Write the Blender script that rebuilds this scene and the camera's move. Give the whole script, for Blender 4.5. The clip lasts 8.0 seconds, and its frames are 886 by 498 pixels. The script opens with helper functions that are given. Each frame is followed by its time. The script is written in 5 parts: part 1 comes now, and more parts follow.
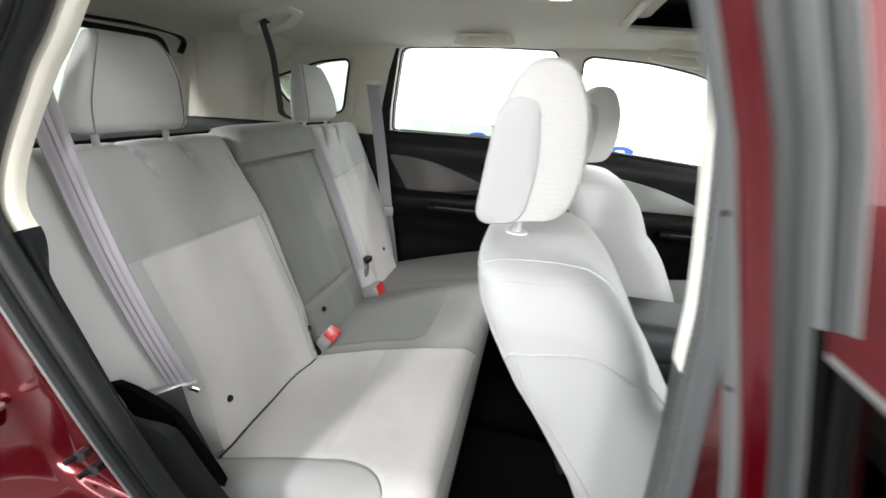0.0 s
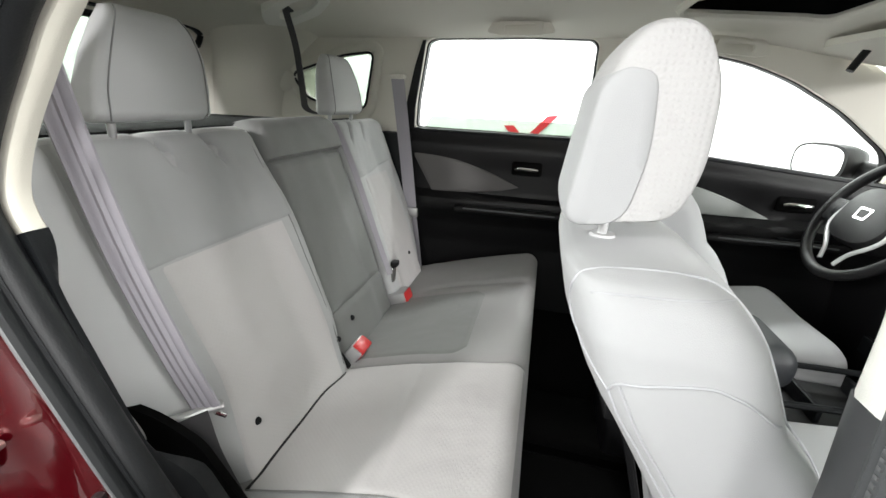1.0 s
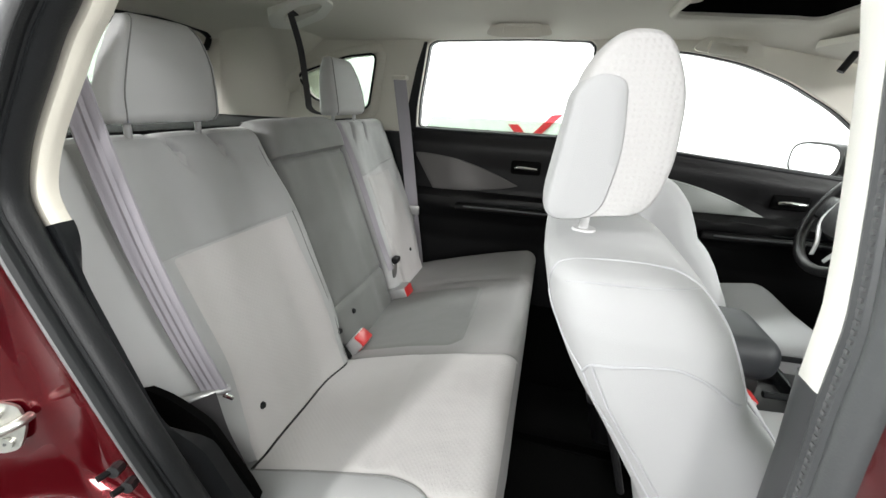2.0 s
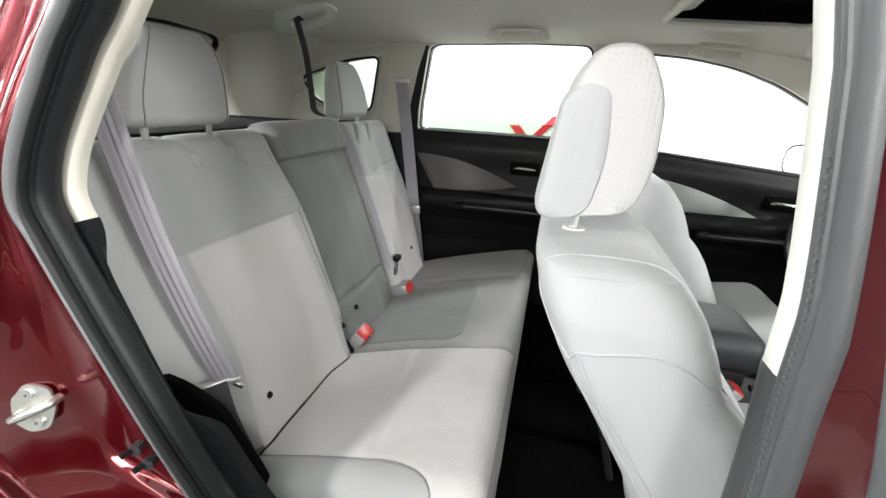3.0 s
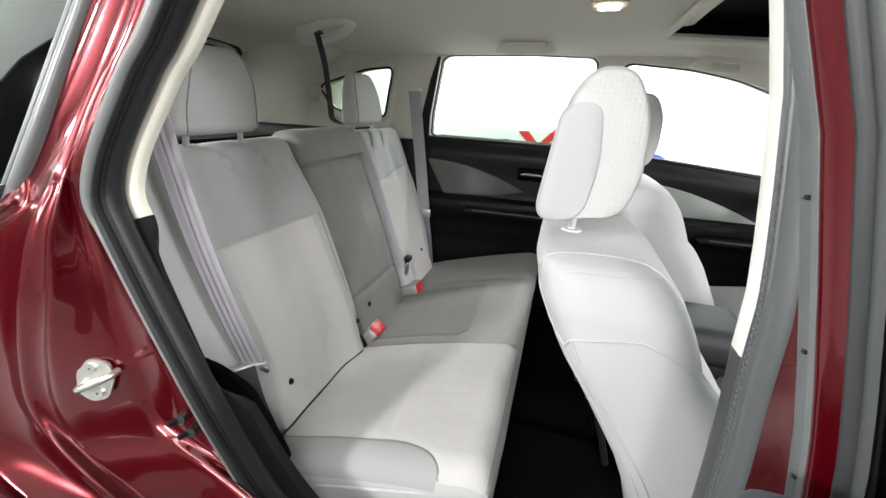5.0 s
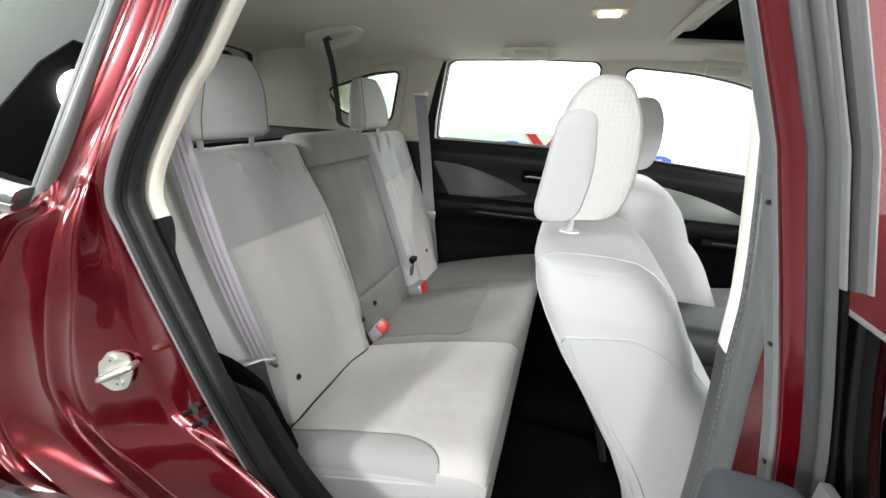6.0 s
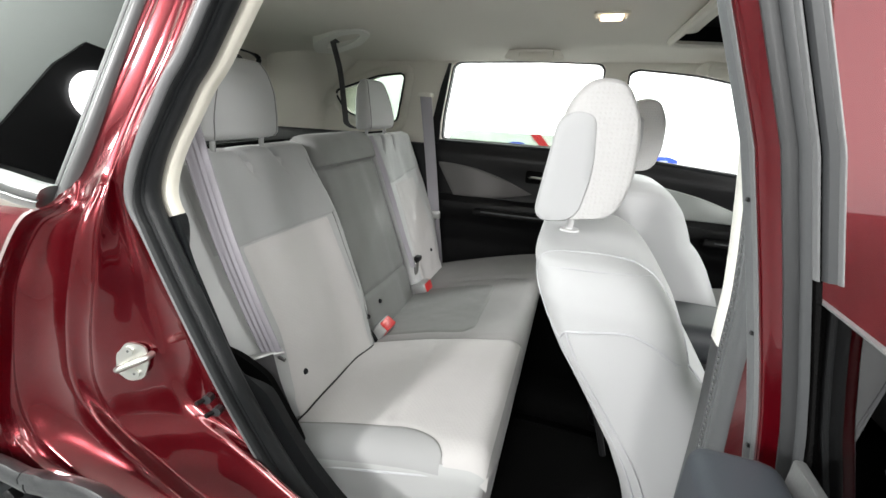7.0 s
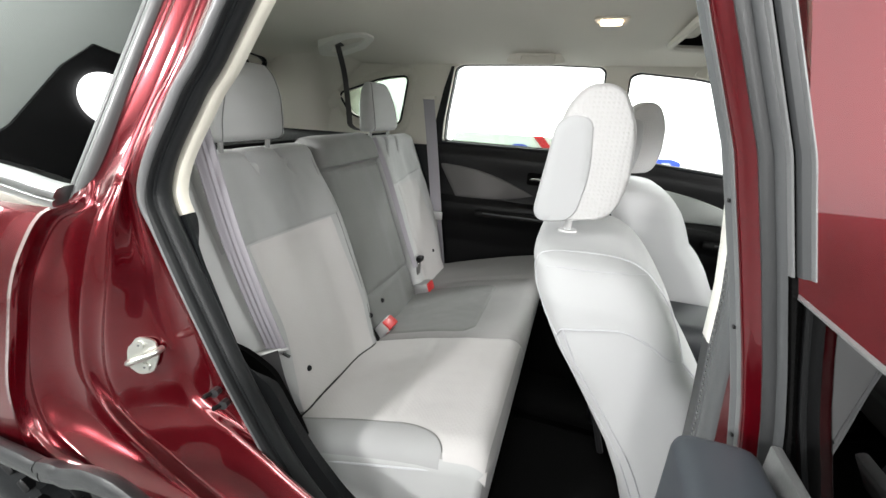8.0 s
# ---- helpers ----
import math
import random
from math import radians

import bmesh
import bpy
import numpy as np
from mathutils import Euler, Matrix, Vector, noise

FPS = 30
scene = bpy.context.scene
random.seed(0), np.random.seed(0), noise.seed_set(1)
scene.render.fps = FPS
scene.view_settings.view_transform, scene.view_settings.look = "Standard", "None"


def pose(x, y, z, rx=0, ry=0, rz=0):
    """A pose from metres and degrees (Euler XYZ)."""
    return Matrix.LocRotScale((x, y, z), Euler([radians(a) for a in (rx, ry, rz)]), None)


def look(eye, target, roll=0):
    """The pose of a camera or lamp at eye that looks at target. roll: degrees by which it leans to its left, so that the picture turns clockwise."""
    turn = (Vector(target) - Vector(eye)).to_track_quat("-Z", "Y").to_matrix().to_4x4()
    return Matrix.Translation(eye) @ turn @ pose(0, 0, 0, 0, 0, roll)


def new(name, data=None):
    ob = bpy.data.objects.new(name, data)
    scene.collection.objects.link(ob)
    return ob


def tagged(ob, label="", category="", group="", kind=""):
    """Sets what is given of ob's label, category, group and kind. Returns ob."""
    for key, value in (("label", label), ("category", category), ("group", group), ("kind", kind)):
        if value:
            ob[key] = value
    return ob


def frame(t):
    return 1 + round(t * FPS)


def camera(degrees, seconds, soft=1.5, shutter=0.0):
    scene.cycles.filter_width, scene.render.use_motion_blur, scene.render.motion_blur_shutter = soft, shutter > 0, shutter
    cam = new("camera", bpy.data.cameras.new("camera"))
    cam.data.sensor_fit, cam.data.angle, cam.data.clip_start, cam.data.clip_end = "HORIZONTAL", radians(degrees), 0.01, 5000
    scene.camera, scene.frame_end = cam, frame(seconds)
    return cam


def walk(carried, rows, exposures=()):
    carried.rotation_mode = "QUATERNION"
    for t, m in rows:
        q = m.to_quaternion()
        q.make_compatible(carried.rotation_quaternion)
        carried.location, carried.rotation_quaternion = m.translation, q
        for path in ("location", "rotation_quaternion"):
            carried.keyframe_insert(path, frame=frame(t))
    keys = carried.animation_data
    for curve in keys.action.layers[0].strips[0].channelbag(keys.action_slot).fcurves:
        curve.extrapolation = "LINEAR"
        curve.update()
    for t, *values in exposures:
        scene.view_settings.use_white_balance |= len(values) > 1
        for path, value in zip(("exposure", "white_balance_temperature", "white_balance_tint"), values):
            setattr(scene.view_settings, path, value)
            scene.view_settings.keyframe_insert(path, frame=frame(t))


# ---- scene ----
cam = camera(96.2, 8.0, shutter=0.5)
METRES, EYE, TILT, LEAN, TURN = 0.355, 1.23, -20.5, -2.5, 13.5
ROWS = [
    (0.0, 0.0, 0.0, 0.0, -0.0, -0.0, 0.0),
    (0.5, -0.2223, 0.2216, 0.0152, -0.33, 0.35, -0.13),
    (1.0, -0.2566, 0.2653, 0.0107, 0.84, 0.36, -0.0),
    (1.5, -0.2259, 0.2195, -0.0009, 1.48, 0.26, -0.05),
    (3.0, -0.178, 0.0498, -0.0274, 1.85, 0.19, -0.47),
    (3.5, -0.1795, 0.0005, -0.0329, 1.92, 0.32, -0.64),
    (4.0, -0.1754, -0.0469, -0.0455, 2.17, 0.52, -0.8),
    (4.5, -0.1822, -0.0948, -0.0553, 2.58, 0.69, -1.0),
    (6.0, -0.1494, -0.2145, -0.0651, 4.01, 1.02, -1.46),
    (6.5, -0.1427, -0.2463, -0.0748, 4.4, 1.06, -1.6),
    (7.0, -0.1378, -0.2749, -0.0822, 4.71, 1.12, -1.75),
    (7.5, -0.1316, -0.3049, -0.0859, 4.94, 1.22, -1.89),
    (8.0, -0.1249, -0.3273, -0.0939, 5.08, 1.33, -2.06),
]
EXPOSURES = [(0.0, 0.68), (0.5, 0.61), (3.0, 0.63), (8.0, 0.62)]
walk(cam, [(t, pose(0, -1.03, EYE, TILT, LEAN, TURN) @ pose(METRES * x, METRES * y, METRES * z, 90 + pitch, roll, yaw)) for t, x, y, z, yaw, pitch, roll in ROWS], EXPOSURES)

# ---- world and light: a white photo hall with assumed ceiling lamps ----
world = bpy.data.worlds.new("hall_world")
scene.world = world
world.use_nodes = True
world.node_tree.nodes["Background"].inputs[0].default_value = (0.95, 1.0, 0.97, 1)
world.node_tree.nodes["Background"].inputs[1].default_value = 0.3


def area(name, eye, target, sx, sy, power, colour=(1, 1, 1)):
    d = bpy.data.lights.new(name, "AREA")
    d.shape, d.size, d.size_y, d.energy, d.color = "RECTANGLE", sx, sy, power, colour
    ob = new(name, d)
    ob.matrix_world = look(eye, target)
    return ob


area("ceiling_light_bank", (0.15, -2.9, 3.5), (-0.3, -0.4, 0.7), 2.2, 0.5, 27, (1.0, 0.985, 0.97))
area("studio_panel_rear", (-2.1, -3.3, 2.2), (-0.3, -0.5, 0.8), 0.35, 0.35, 86, (1.0, 0.99, 0.985))
area("light_wall", (2.5, -4.4, 2.75), (2.5, 0.0, 2.75), 4.2, 2.3, 64, (1.0, 0.99, 0.985))
area("studio_panel_front", (4.6, -2.3, 2.55), (-0.7, -0.5, 1.0), 1.0, 0.7, 145, (1.0, 0.99, 0.985))
# added fill strip: lifts the bolster and draws narrow streaks on the jamb
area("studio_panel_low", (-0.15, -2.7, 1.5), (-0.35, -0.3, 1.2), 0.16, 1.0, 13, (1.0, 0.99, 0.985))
# added fill behind the tailgate, to brighten the rear headliner and pillars
area("studio_panel_tail", (-4.4, 0.9, 2.0), (-1.2, 0.5, 1.25), 1.6, 1.2, 190, (0.95, 1.0, 0.96))
# three unseen lamps added to wash the hall walls with light
area("ceiling_light_bank_front", (4.4, -0.8, 4.2), (6.0, -0.6, 1.2), 5.0, 1.0, 230, (1.0, 0.99, 0.98))
area("ceiling_light_bank_rear", (-3.6, 0.2, 4.2), (-5.0, 0.1, 1.6), 5.0, 1.0, 480, (0.97, 1.0, 0.985))
area("ceiling_light_bank_far", (0.0, 4.0, 4.2), (0.0, 5.0, 1.4), 7.0, 0.8, 520, (0.97, 1.0, 0.985))


# ---- materials ----
def mat(name, colour, rough=0.5, metal=0.0, bump=0.0, scale=200.0, vary=0.06, vscale=3.0, coat=0.0, sheen=0.0, spec=0.5):
    m = bpy.data.materials.new(name)
    m.use_nodes = True
    nt = m.node_tree
    b = nt.nodes["Principled BSDF"]
    co = nt.nodes.new("ShaderNodeTexCoord")
    b.inputs["Roughness"].default_value = rough
    b.inputs["Metallic"].default_value = metal
    b.inputs["Specular IOR Level"].default_value = spec
    b.inputs["Coat Weight"].default_value = coat
    b.inputs["Coat Roughness"].default_value = 0.015
    b.inputs["Sheen Weight"].default_value = sheen
    n = nt.nodes.new("ShaderNodeTexNoise")
    n.inputs["Scale"].default_value, n.inputs["Detail"].default_value = vscale, 6
    nt.links.new(co.outputs["Object"], n.inputs["Vector"])
    fine = nt.nodes.new("ShaderNodeTexNoise")
    fine.inputs["Scale"].default_value, fine.inputs["Detail"].default_value = scale, 3
    nt.links.new(co.outputs["Object"], fine.inputs["Vector"])
    mix = nt.nodes.new("ShaderNodeMix")
    mix.data_type = "RGBA"
    mix.inputs["A"].default_value = (*[c * (1 - vary) for c in colour], 1)
    mix.inputs["B"].default_value = (*[min(1, c * (1 + vary)) for c in colour], 1)
    av = nt.nodes.new("ShaderNodeMath")
    av.operation = "MULTIPLY_ADD"
    av.inputs[1].default_value = 0.3
    nt.links.new(fine.outputs["Fac"], av.inputs[0])
    sc = nt.nodes.new("ShaderNodeMath")
    sc.operation, sc.inputs[1].default_value = "MULTIPLY", 0.65
    nt.links.new(n.outputs["Fac"], sc.inputs[0])
    nt.links.new(sc.outputs[0], av.inputs[2])
    nt.links.new(av.outputs[0], mix.inputs["Factor"])
    nt.links.new(mix.outputs["Result"], b.inputs["Base Color"])
    if bump:
        bp = nt.nodes.new("ShaderNodeBump")
        bp.inputs["Strength"].default_value, bp.inputs["Distance"].default_value = bump, 0.001
        nt.links.new(fine.outputs["Fac"], bp.inputs["Height"])
        nt.links.new(bp.outputs["Normal"], b.inputs["Normal"])
    return m


def patterned(name, colour, size=0.0075, rough=0.8):
    """Woven cloth with a raised lozenge relief."""
    m = mat(name, colour, rough, 0, 0.35, 900, 0.05, 6, sheen=0.1)
    nt = m.node_tree
    co = nt.nodes["Texture Coordinate"]
    waves = []
    for turn in (45, -45):
        mp = nt.nodes.new("ShaderNodeMapping")
        mp.inputs["Rotation"].default_value = (0, 0, radians(turn))
        w = nt.nodes.new("ShaderNodeTexWave")
        w.inputs["Scale"].default_value, w.inputs["Distortion"].default_value = 0.31 / size, 0.0
        nt.links.new(co.outputs["UV"], mp.inputs["Vector"])
        nt.links.new(mp.outputs["Vector"], w.inputs["Vector"])
        waves.append(w)
    mul = nt.nodes.new("ShaderNodeMath")
    mul.operation = "MULTIPLY"
    nt.links.new(waves[0].outputs["Fac"], mul.inputs[0])
    nt.links.new(waves[1].outputs["Fac"], mul.inputs[1])
    bp = nt.nodes.new("ShaderNodeBump")
    bp.inputs["Strength"].default_value, bp.inputs["Distance"].default_value = 0.10, 0.002
    nt.links.new(mul.outputs[0], bp.inputs["Height"])
    nt.links.new(nt.nodes["Bump"].outputs["Normal"], bp.inputs["Normal"])
    nt.links.new(bp.outputs["Normal"], nt.nodes["Principled BSDF"].inputs["Normal"])
    return m


def checked(name, colour):
    """Cloth with a fine raised check, laid on by the side of the thing."""
    m = patterned(name, colour, 0.0068)
    nt = m.node_tree
    sep, com = nt.nodes.new("ShaderNodeSeparateXYZ"), nt.nodes.new("ShaderNodeCombineXYZ")
    nt.links.new(nt.nodes["Texture Coordinate"].outputs["Object"], sep.inputs[0])
    add = nt.nodes.new("ShaderNodeMath")
    nt.links.new(sep.outputs["X"], add.inputs[0])
    nt.links.new(sep.outputs["Y"], add.inputs[1])
    nt.links.new(add.outputs[0], com.inputs["X"])
    nt.links.new(sep.outputs["Z"], com.inputs["Y"])
    for n in nt.nodes:
        if n.type == "MAPPING":
            nt.links.new(com.outputs[0], n.inputs["Vector"])
            n.inputs["Rotation"].default_value[2] = 0.0 if n.inputs["Rotation"].default_value[2] > 0 else radians(90)
        if n.type == "BUMP" and n.inputs["Distance"].default_value > 0.0015:
            n.inputs["Strength"].default_value = 0.34
    return m


def glass(name, colour, rough=0.0, ior=1.5):
    m = bpy.data.materials.new(name)
    m.use_nodes = True
    nt = m.node_tree
    nt.nodes.remove(nt.nodes["Principled BSDF"])
    tr, gl, mx = (nt.nodes.new("ShaderNodeBsdf" + k) for k in ("Transparent", "Glossy", "Transparent"))
    nt.nodes.remove(mx)
    mx, fr = nt.nodes.new("ShaderNodeMixShader"), nt.nodes.new("ShaderNodeFresnel")
    tr.inputs[0].default_value, gl.inputs["Roughness"].default_value = (*colour, 1), rough
    fr.inputs["IOR"].default_value = ior
    nt.links.new(fr.outputs[0], mx.inputs[0])
    nt.links.new(tr.outputs[0], mx.inputs[1])
    nt.links.new(gl.outputs[0], mx.inputs[2])
    nt.links.new(mx.outputs[0], nt.nodes["Material Output"].inputs["Surface"])
    return m


def emitter(name, colour, strength):
    m = bpy.data.materials.new(name)
    m.use_nodes = True
    b = m.node_tree.nodes["Principled BSDF"]
    b.inputs["Base Color"].default_value = (*colour, 1)
    b.inputs["Emission Color"].default_value = (*colour, 1)
    b.inputs["Emission Strength"].default_value = strength
    return m


CLOTH = mat("cloth_light_grey", (0.43, 0.434, 0.432), 0.85, 0, 0.5, 900, 0.05, 7, sheen=0.15)
CLOTH_F = mat("cloth_pale_grey", (0.395, 0.40, 0.405), 0.75, 0, 0.4, 900, 0.04, 7, sheen=0.15)
CLOTH_YOKE = mat("cloth_plain_grey", (0.365, 0.37, 0.367), 0.85, 0, 0.5, 900, 0.05, 7, sheen=0.15)
CLOTH_MID = mat("cloth_mid_grey", (0.185, 0.187, 0.182), 0.85, 0, 0.5, 900, 0.05, 7, sheen=0.15)
CLOTH_PAT = patterned("cloth_relief_grey", (0.53, 0.514, 0.506))
# same relief cloth, darker: the shade on cushion and far insert is in its colour
CLOTH_PAT_SHADED = patterned("cloth_relief_shaded", (0.445, 0.432, 0.425))
CLOTH_SIDE = mat("cloth_side_grey", (0.29, 0.292, 0.292), 0.8, 0, 0.5, 800, 0.05, 8, sheen=0.15)
# cushion cloth with the shade of its far part put into the colour
CLOTH_SEAT_SHADED = mat("cloth_seat_shaded", (0.255, 0.25, 0.246), 0.85, 0, 0.6, 700, 0.06, 9, sheen=0.15)
CLOTH_CHECK = checked("cloth_check_grey", (0.475, 0.471, 0.468))
WHITE_TRIM = mat("white_moulded_trim", (0.80, 0.79, 0.74), 0.5, 0, 0.3, 600, 0.03)
PIPING = mat("seam_thread_grey", (0.42, 0.425, 0.44), 0.8, 0, 0.3, 500)
BLACK = mat("black_plastic", (0.006, 0.006, 0.0065), 0.45, 0, 0.3, 700, 0.15, spec=0.3)
DARK = mat("dark_grey_plastic", (0.008, 0.009, 0.010), 0.45, 0, 0.4, 700, 0.12, spec=0.15)
DARKGREY = mat("weathered_grey_plastic", (0.018, 0.019, 0.020), 0.42, 0, 0.5, 500, 0.12)
SEAL = mat("door_seal_rubber", (0.013, 0.014, 0.015), 0.45, 0, 0.3, 400, 0.12, spec=0.3)
CARPET = mat("black_carpet", (0.004, 0.004, 0.004), 0.95, 0, 1.0, 500, 0.3, 12, spec=0.05)
CONSOLE = mat("charcoal_vinyl", (0.0123, 0.0143, 0.0175), 0.55, 0, 0.12, 600, 0.1)
LINING = mat("blue_grey_door_plastic", (0.0285, 0.0330, 0.0405), 0.55, 0, 0.12, 600, 0.1)
BEIGE = mat("pale_beige_trim", (0.66, 0.63, 0.55), 0.6, 0, 0.3, 600, 0.03)
HEAD = mat("headliner_cloth", (0.71, 0.684, 0.616), 0.95, 0, 0.6, 700, 0.04, 4)
RED = mat("deep_red_metallic_paint", (0.105, 0.0006, 0.0045), 0.24, 0.65, 0, 900, 0.06, 2, coat=1.0)
RUBBER = mat("black_rubber", (0.007, 0.008, 0.009), 0.45, 0, 0.3, 400, 0.15, spec=0.25)
RUBBER_GREY = mat("grey_rubber", (0.088, 0.092, 0.095), 0.42, 0, 0.3, 400, 0.1)
RUBBER_DARK = mat("dark_grey_rubber", (0.028, 0.029, 0.030), 0.42, 0, 0.1, 400, 0.1)
RUBBER_PALE = mat("worn_grey_rubber", (0.05, 0.052, 0.054), 0.38, 0, 0.05, 400, 0.1)
LIP = mat("pale_rubber", (0.12, 0.122, 0.124), 0.35, 0, 0.2, 400, 0.1)
CLOTH_DOOR = mat("cloth_dark_grey", (0.115, 0.11, 0.108), 0.85, 0, 0.5, 900, 0.06, 7)
VINYL = mat("vinyl_pale_green_grey", (0.30, 0.315, 0.30), 0.6, 0, 0.3, 900, 0.05, 7)
BRIGHT = mat("bright_satin_metal", (0.42, 0.42, 0.42), 0.28, 1.0, 0.0, 200, 0.05)
SATIN = mat("satin_grey_trim", (0.11, 0.112, 0.112), 0.32, 0.3, 0.1, 400, 0.06)
CHROME = mat("polished_metal", (0.75, 0.75, 0.74), 0.12, 1.0, 0, 200, 0.05)
ZINC = mat("zinc_plated_steel", (0.62, 0.62, 0.58), 0.3, 0.9, 0.2, 300, 0.08)
PALE = mat("pale_grey_plastic", (0.55, 0.55, 0.55), 0.35, 0, 0.1, 300)
WEB = mat("belt_webbing_grey", (0.33, 0.315, 0.345), 0.6, 0, 0.7, 900, 0.06, 10)
WEB_DARK = mat("belt_webbing_dark", (0.045, 0.043, 0.045), 0.7, 0, 0.7, 900, 0.1)
RED_PL = mat("red_plastic", (0.55, 0.03, 0.03), 0.35, 0, 0.1, 300)
SILVER = mat("silver_plastic", (0.5, 0.5, 0.5), 0.35, 0.6, 0.1, 300)
WALLD = mat("grey_wall_paint", (0.14, 0.143, 0.14), 0.8, 0, 0.1, 60, 0.04)
WALLM = mat("grey_green_wall_paint", (0.52, 0.555, 0.53), 0.8, 0, 0.1, 60, 0.04)
WALLW = mat("white_wall_paint", (0.88, 0.90, 0.885), 0.8, 0, 0.1, 60, 0.02)
FLOORM = mat("grey_sealed_concrete", (0.15, 0.151, 0.15), 0.5, 0, 0.15, 40, 0.1, 2)
BLUE = mat("blue_sign_paint", (0.02, 0.06, 0.62), 0.5)
SIGNRED = mat("red_sign_paint", (0.62, 0.02, 0.03), 0.5)
TINT = glass("privacy_glass_green", (0.52, 0.565, 0.52))
CLEAR = glass("clear_glass", (0.93, 0.97, 0.94))
DOORGLASS = glass("door_glass_grey", (0.06, 0.062, 0.06), ior=1.8)
PRIV = glass("dark_privacy_glass", (0.035, 0.038, 0.036), ior=1.8)
LAMP = emitter("lamp_lens", (1.0, 0.74, 0.50), 6.0)
STUDIO = emitter("studio_lamp_face", (1.0, 1.0, 1.0), 25.0)
MIRROR = mat("mirror_glass", (0.9, 0.9, 0.9), 0.02, 1.0, 0, 100, 0.0)


# ---- mesh helpers ----
def link_mesh(name, bm, material, smooth=True):
    bmesh.ops.recalc_face_normals(bm, faces=bm.faces)
    me = bpy.data.meshes.new(name)
    bm.to_mesh(me)
    bm.free()
    for m in (material if isinstance(material, (list, tuple)) else [material]):
        me.materials.append(m)
    me.shade_smooth() if smooth else me.shade_flat()
    if smooth:
        me.set_sharp_from_angle(angle=radians(42))
    return new(name, me)


def thing(name, label, category, group="", at=(0, 0, 0), kind=""):
    ob = new(name)
    ob.location = at
    ob.empty_display_size = 0.05
    return tagged(ob, label, category, group, kind)


def part(name, bm, material, parent, label="", smooth=True):
    ob = link_mesh(name, bm, material, smooth)
    ob.parent = parent
    ob.matrix_parent_inverse = Matrix.Translation(-total(parent))
    return tagged(ob, label)


def total(ob):
    v = Vector((0, 0, 0))
    while ob:
        v = v + ob.location
        ob = ob.parent if ob.parent and ob.type == "EMPTY" else None
    return v


def solo(name, bm, material, label, category, kind="", group="", smooth=True):
    return tagged(link_mesh(name, bm, material, smooth), label, category, group, kind)


def spline(pts, n):
    """Catmull-Rom through the points, n samples."""
    P = [Vector(p) for p in pts]
    P = [2 * P[0] - P[1]] + P + [2 * P[-1] - P[-2]]
    out = []
    for k in range(n):
        s = k / (n - 1) * (len(P) - 3)
        i = min(int(s), len(P) - 4)
        t = s - i
        a, b, c, d = P[i:i + 4]
        out.append(0.5 * (2 * b + (c - a) * t + (2 * a - 5 * b + 4 * c - d) * t * t + (3 * b - a - 3 * c + d) * t ** 3))
    return out


def lerp_table(tab, s):
    """Values of a table of rows (key, value...) between its keys, eased."""
    if s <= tab[0][0]:
        return tab[0][1:]
    for a, b in zip(tab, tab[1:]):
        if s <= b[0]:
            f = (s - a[0]) / (b[0] - a[0])
            return [p + (q - p) * f for p, q in zip(a[1:], b[1:])]
    return tab[-1][1:]


def skin(rings, closed=True, caps=True, bm=None, uv=None):
    """A surface through rings of points of one length."""
    bm = bm or bmesh.new()
    V = [[bm.verts.new(p) for p in r] for r in rings]
    m = len(rings[0])
    for a, b in zip(V, V[1:]):
        for i in range(m if closed else m - 1):
            j = (i + 1) % m
            bm.faces.new((a[i], a[j], b[j], b[i]))
    if caps and closed:
        bm.faces.new(V[0][::-1])
        bm.faces.new(V[-1])
    return bm


def grid(f, nu, nv, bm=None, uvscale=None):
    """A sheet f(u, v), with a UV map in metres of the parameters."""
    bm = bm or bmesh.new()
    V = [[bm.verts.new(f(i / nu, j / nv)) for j in range(nv + 1)] for i in range(nu + 1)]
    lay = bm.loops.layers.uv.verify()
    su, sv = uvscale or (1, 1)
    for i in range(nu):
        for j in range(nv):
            fc = bm.faces.new((V[i][j], V[i + 1][j], V[i + 1][j + 1], V[i][j + 1]))
            for l, (a, b) in zip(fc.loops, ((i, j), (i + 1, j), (i + 1, j + 1), (i, j + 1))):
                l[lay].uv = (a / nu * su, b / nv * sv)
    return bm


def tube(pts, r, n=10, samples=0, flat=1.0, up=(0, 0, 1), bm=None):
    """A round or flattened rod along points. r: a radius or one for each end."""
    P = spline(pts, samples) if samples else [Vector(p) for p in pts]
    rings = []
    for k, p in enumerate(P):
        t = (P[min(k + 1, len(P) - 1)] - P[max(k - 1, 0)]).normalized()
        a = t.cross(Vector(up))
        a = a.normalized() if a.length > 1e-4 else Vector((1, 0, 0))
        b = a.cross(t).normalized()
        rr = r if not isinstance(r, (tuple, list)) else r[0] + (r[1] - r[0]) * k / (len(P) - 1)
        rings.append([p + a * rr * math.cos(2 * math.pi * i / n) + b * rr * flat * math.sin(2 * math.pi * i / n) for i in range(n)])
    return skin(rings, bm=bm)


def box(x0, x1, y0, y1, z0, z1, bev=0.004, seg=2, bm=None):
    bm = bm or bmesh.new()
    r = bmesh.ops.create_cube(bm, size=1)
    for v in r["verts"]:
        v.co = Vector(((x0 + x1) / 2 + v.co.x * (x1 - x0), (y0 + y1) / 2 + v.co.y * (y1 - y0), (z0 + z1) / 2 + v.co.z * (z1 - z0)))
    if bev:
        es = list({e for v in r["verts"] for e in v.link_edges})
        bmesh.ops.bevel(bm, geom=es, offset=bev, segments=seg, profile=0.5, affect="EDGES")
    return bm


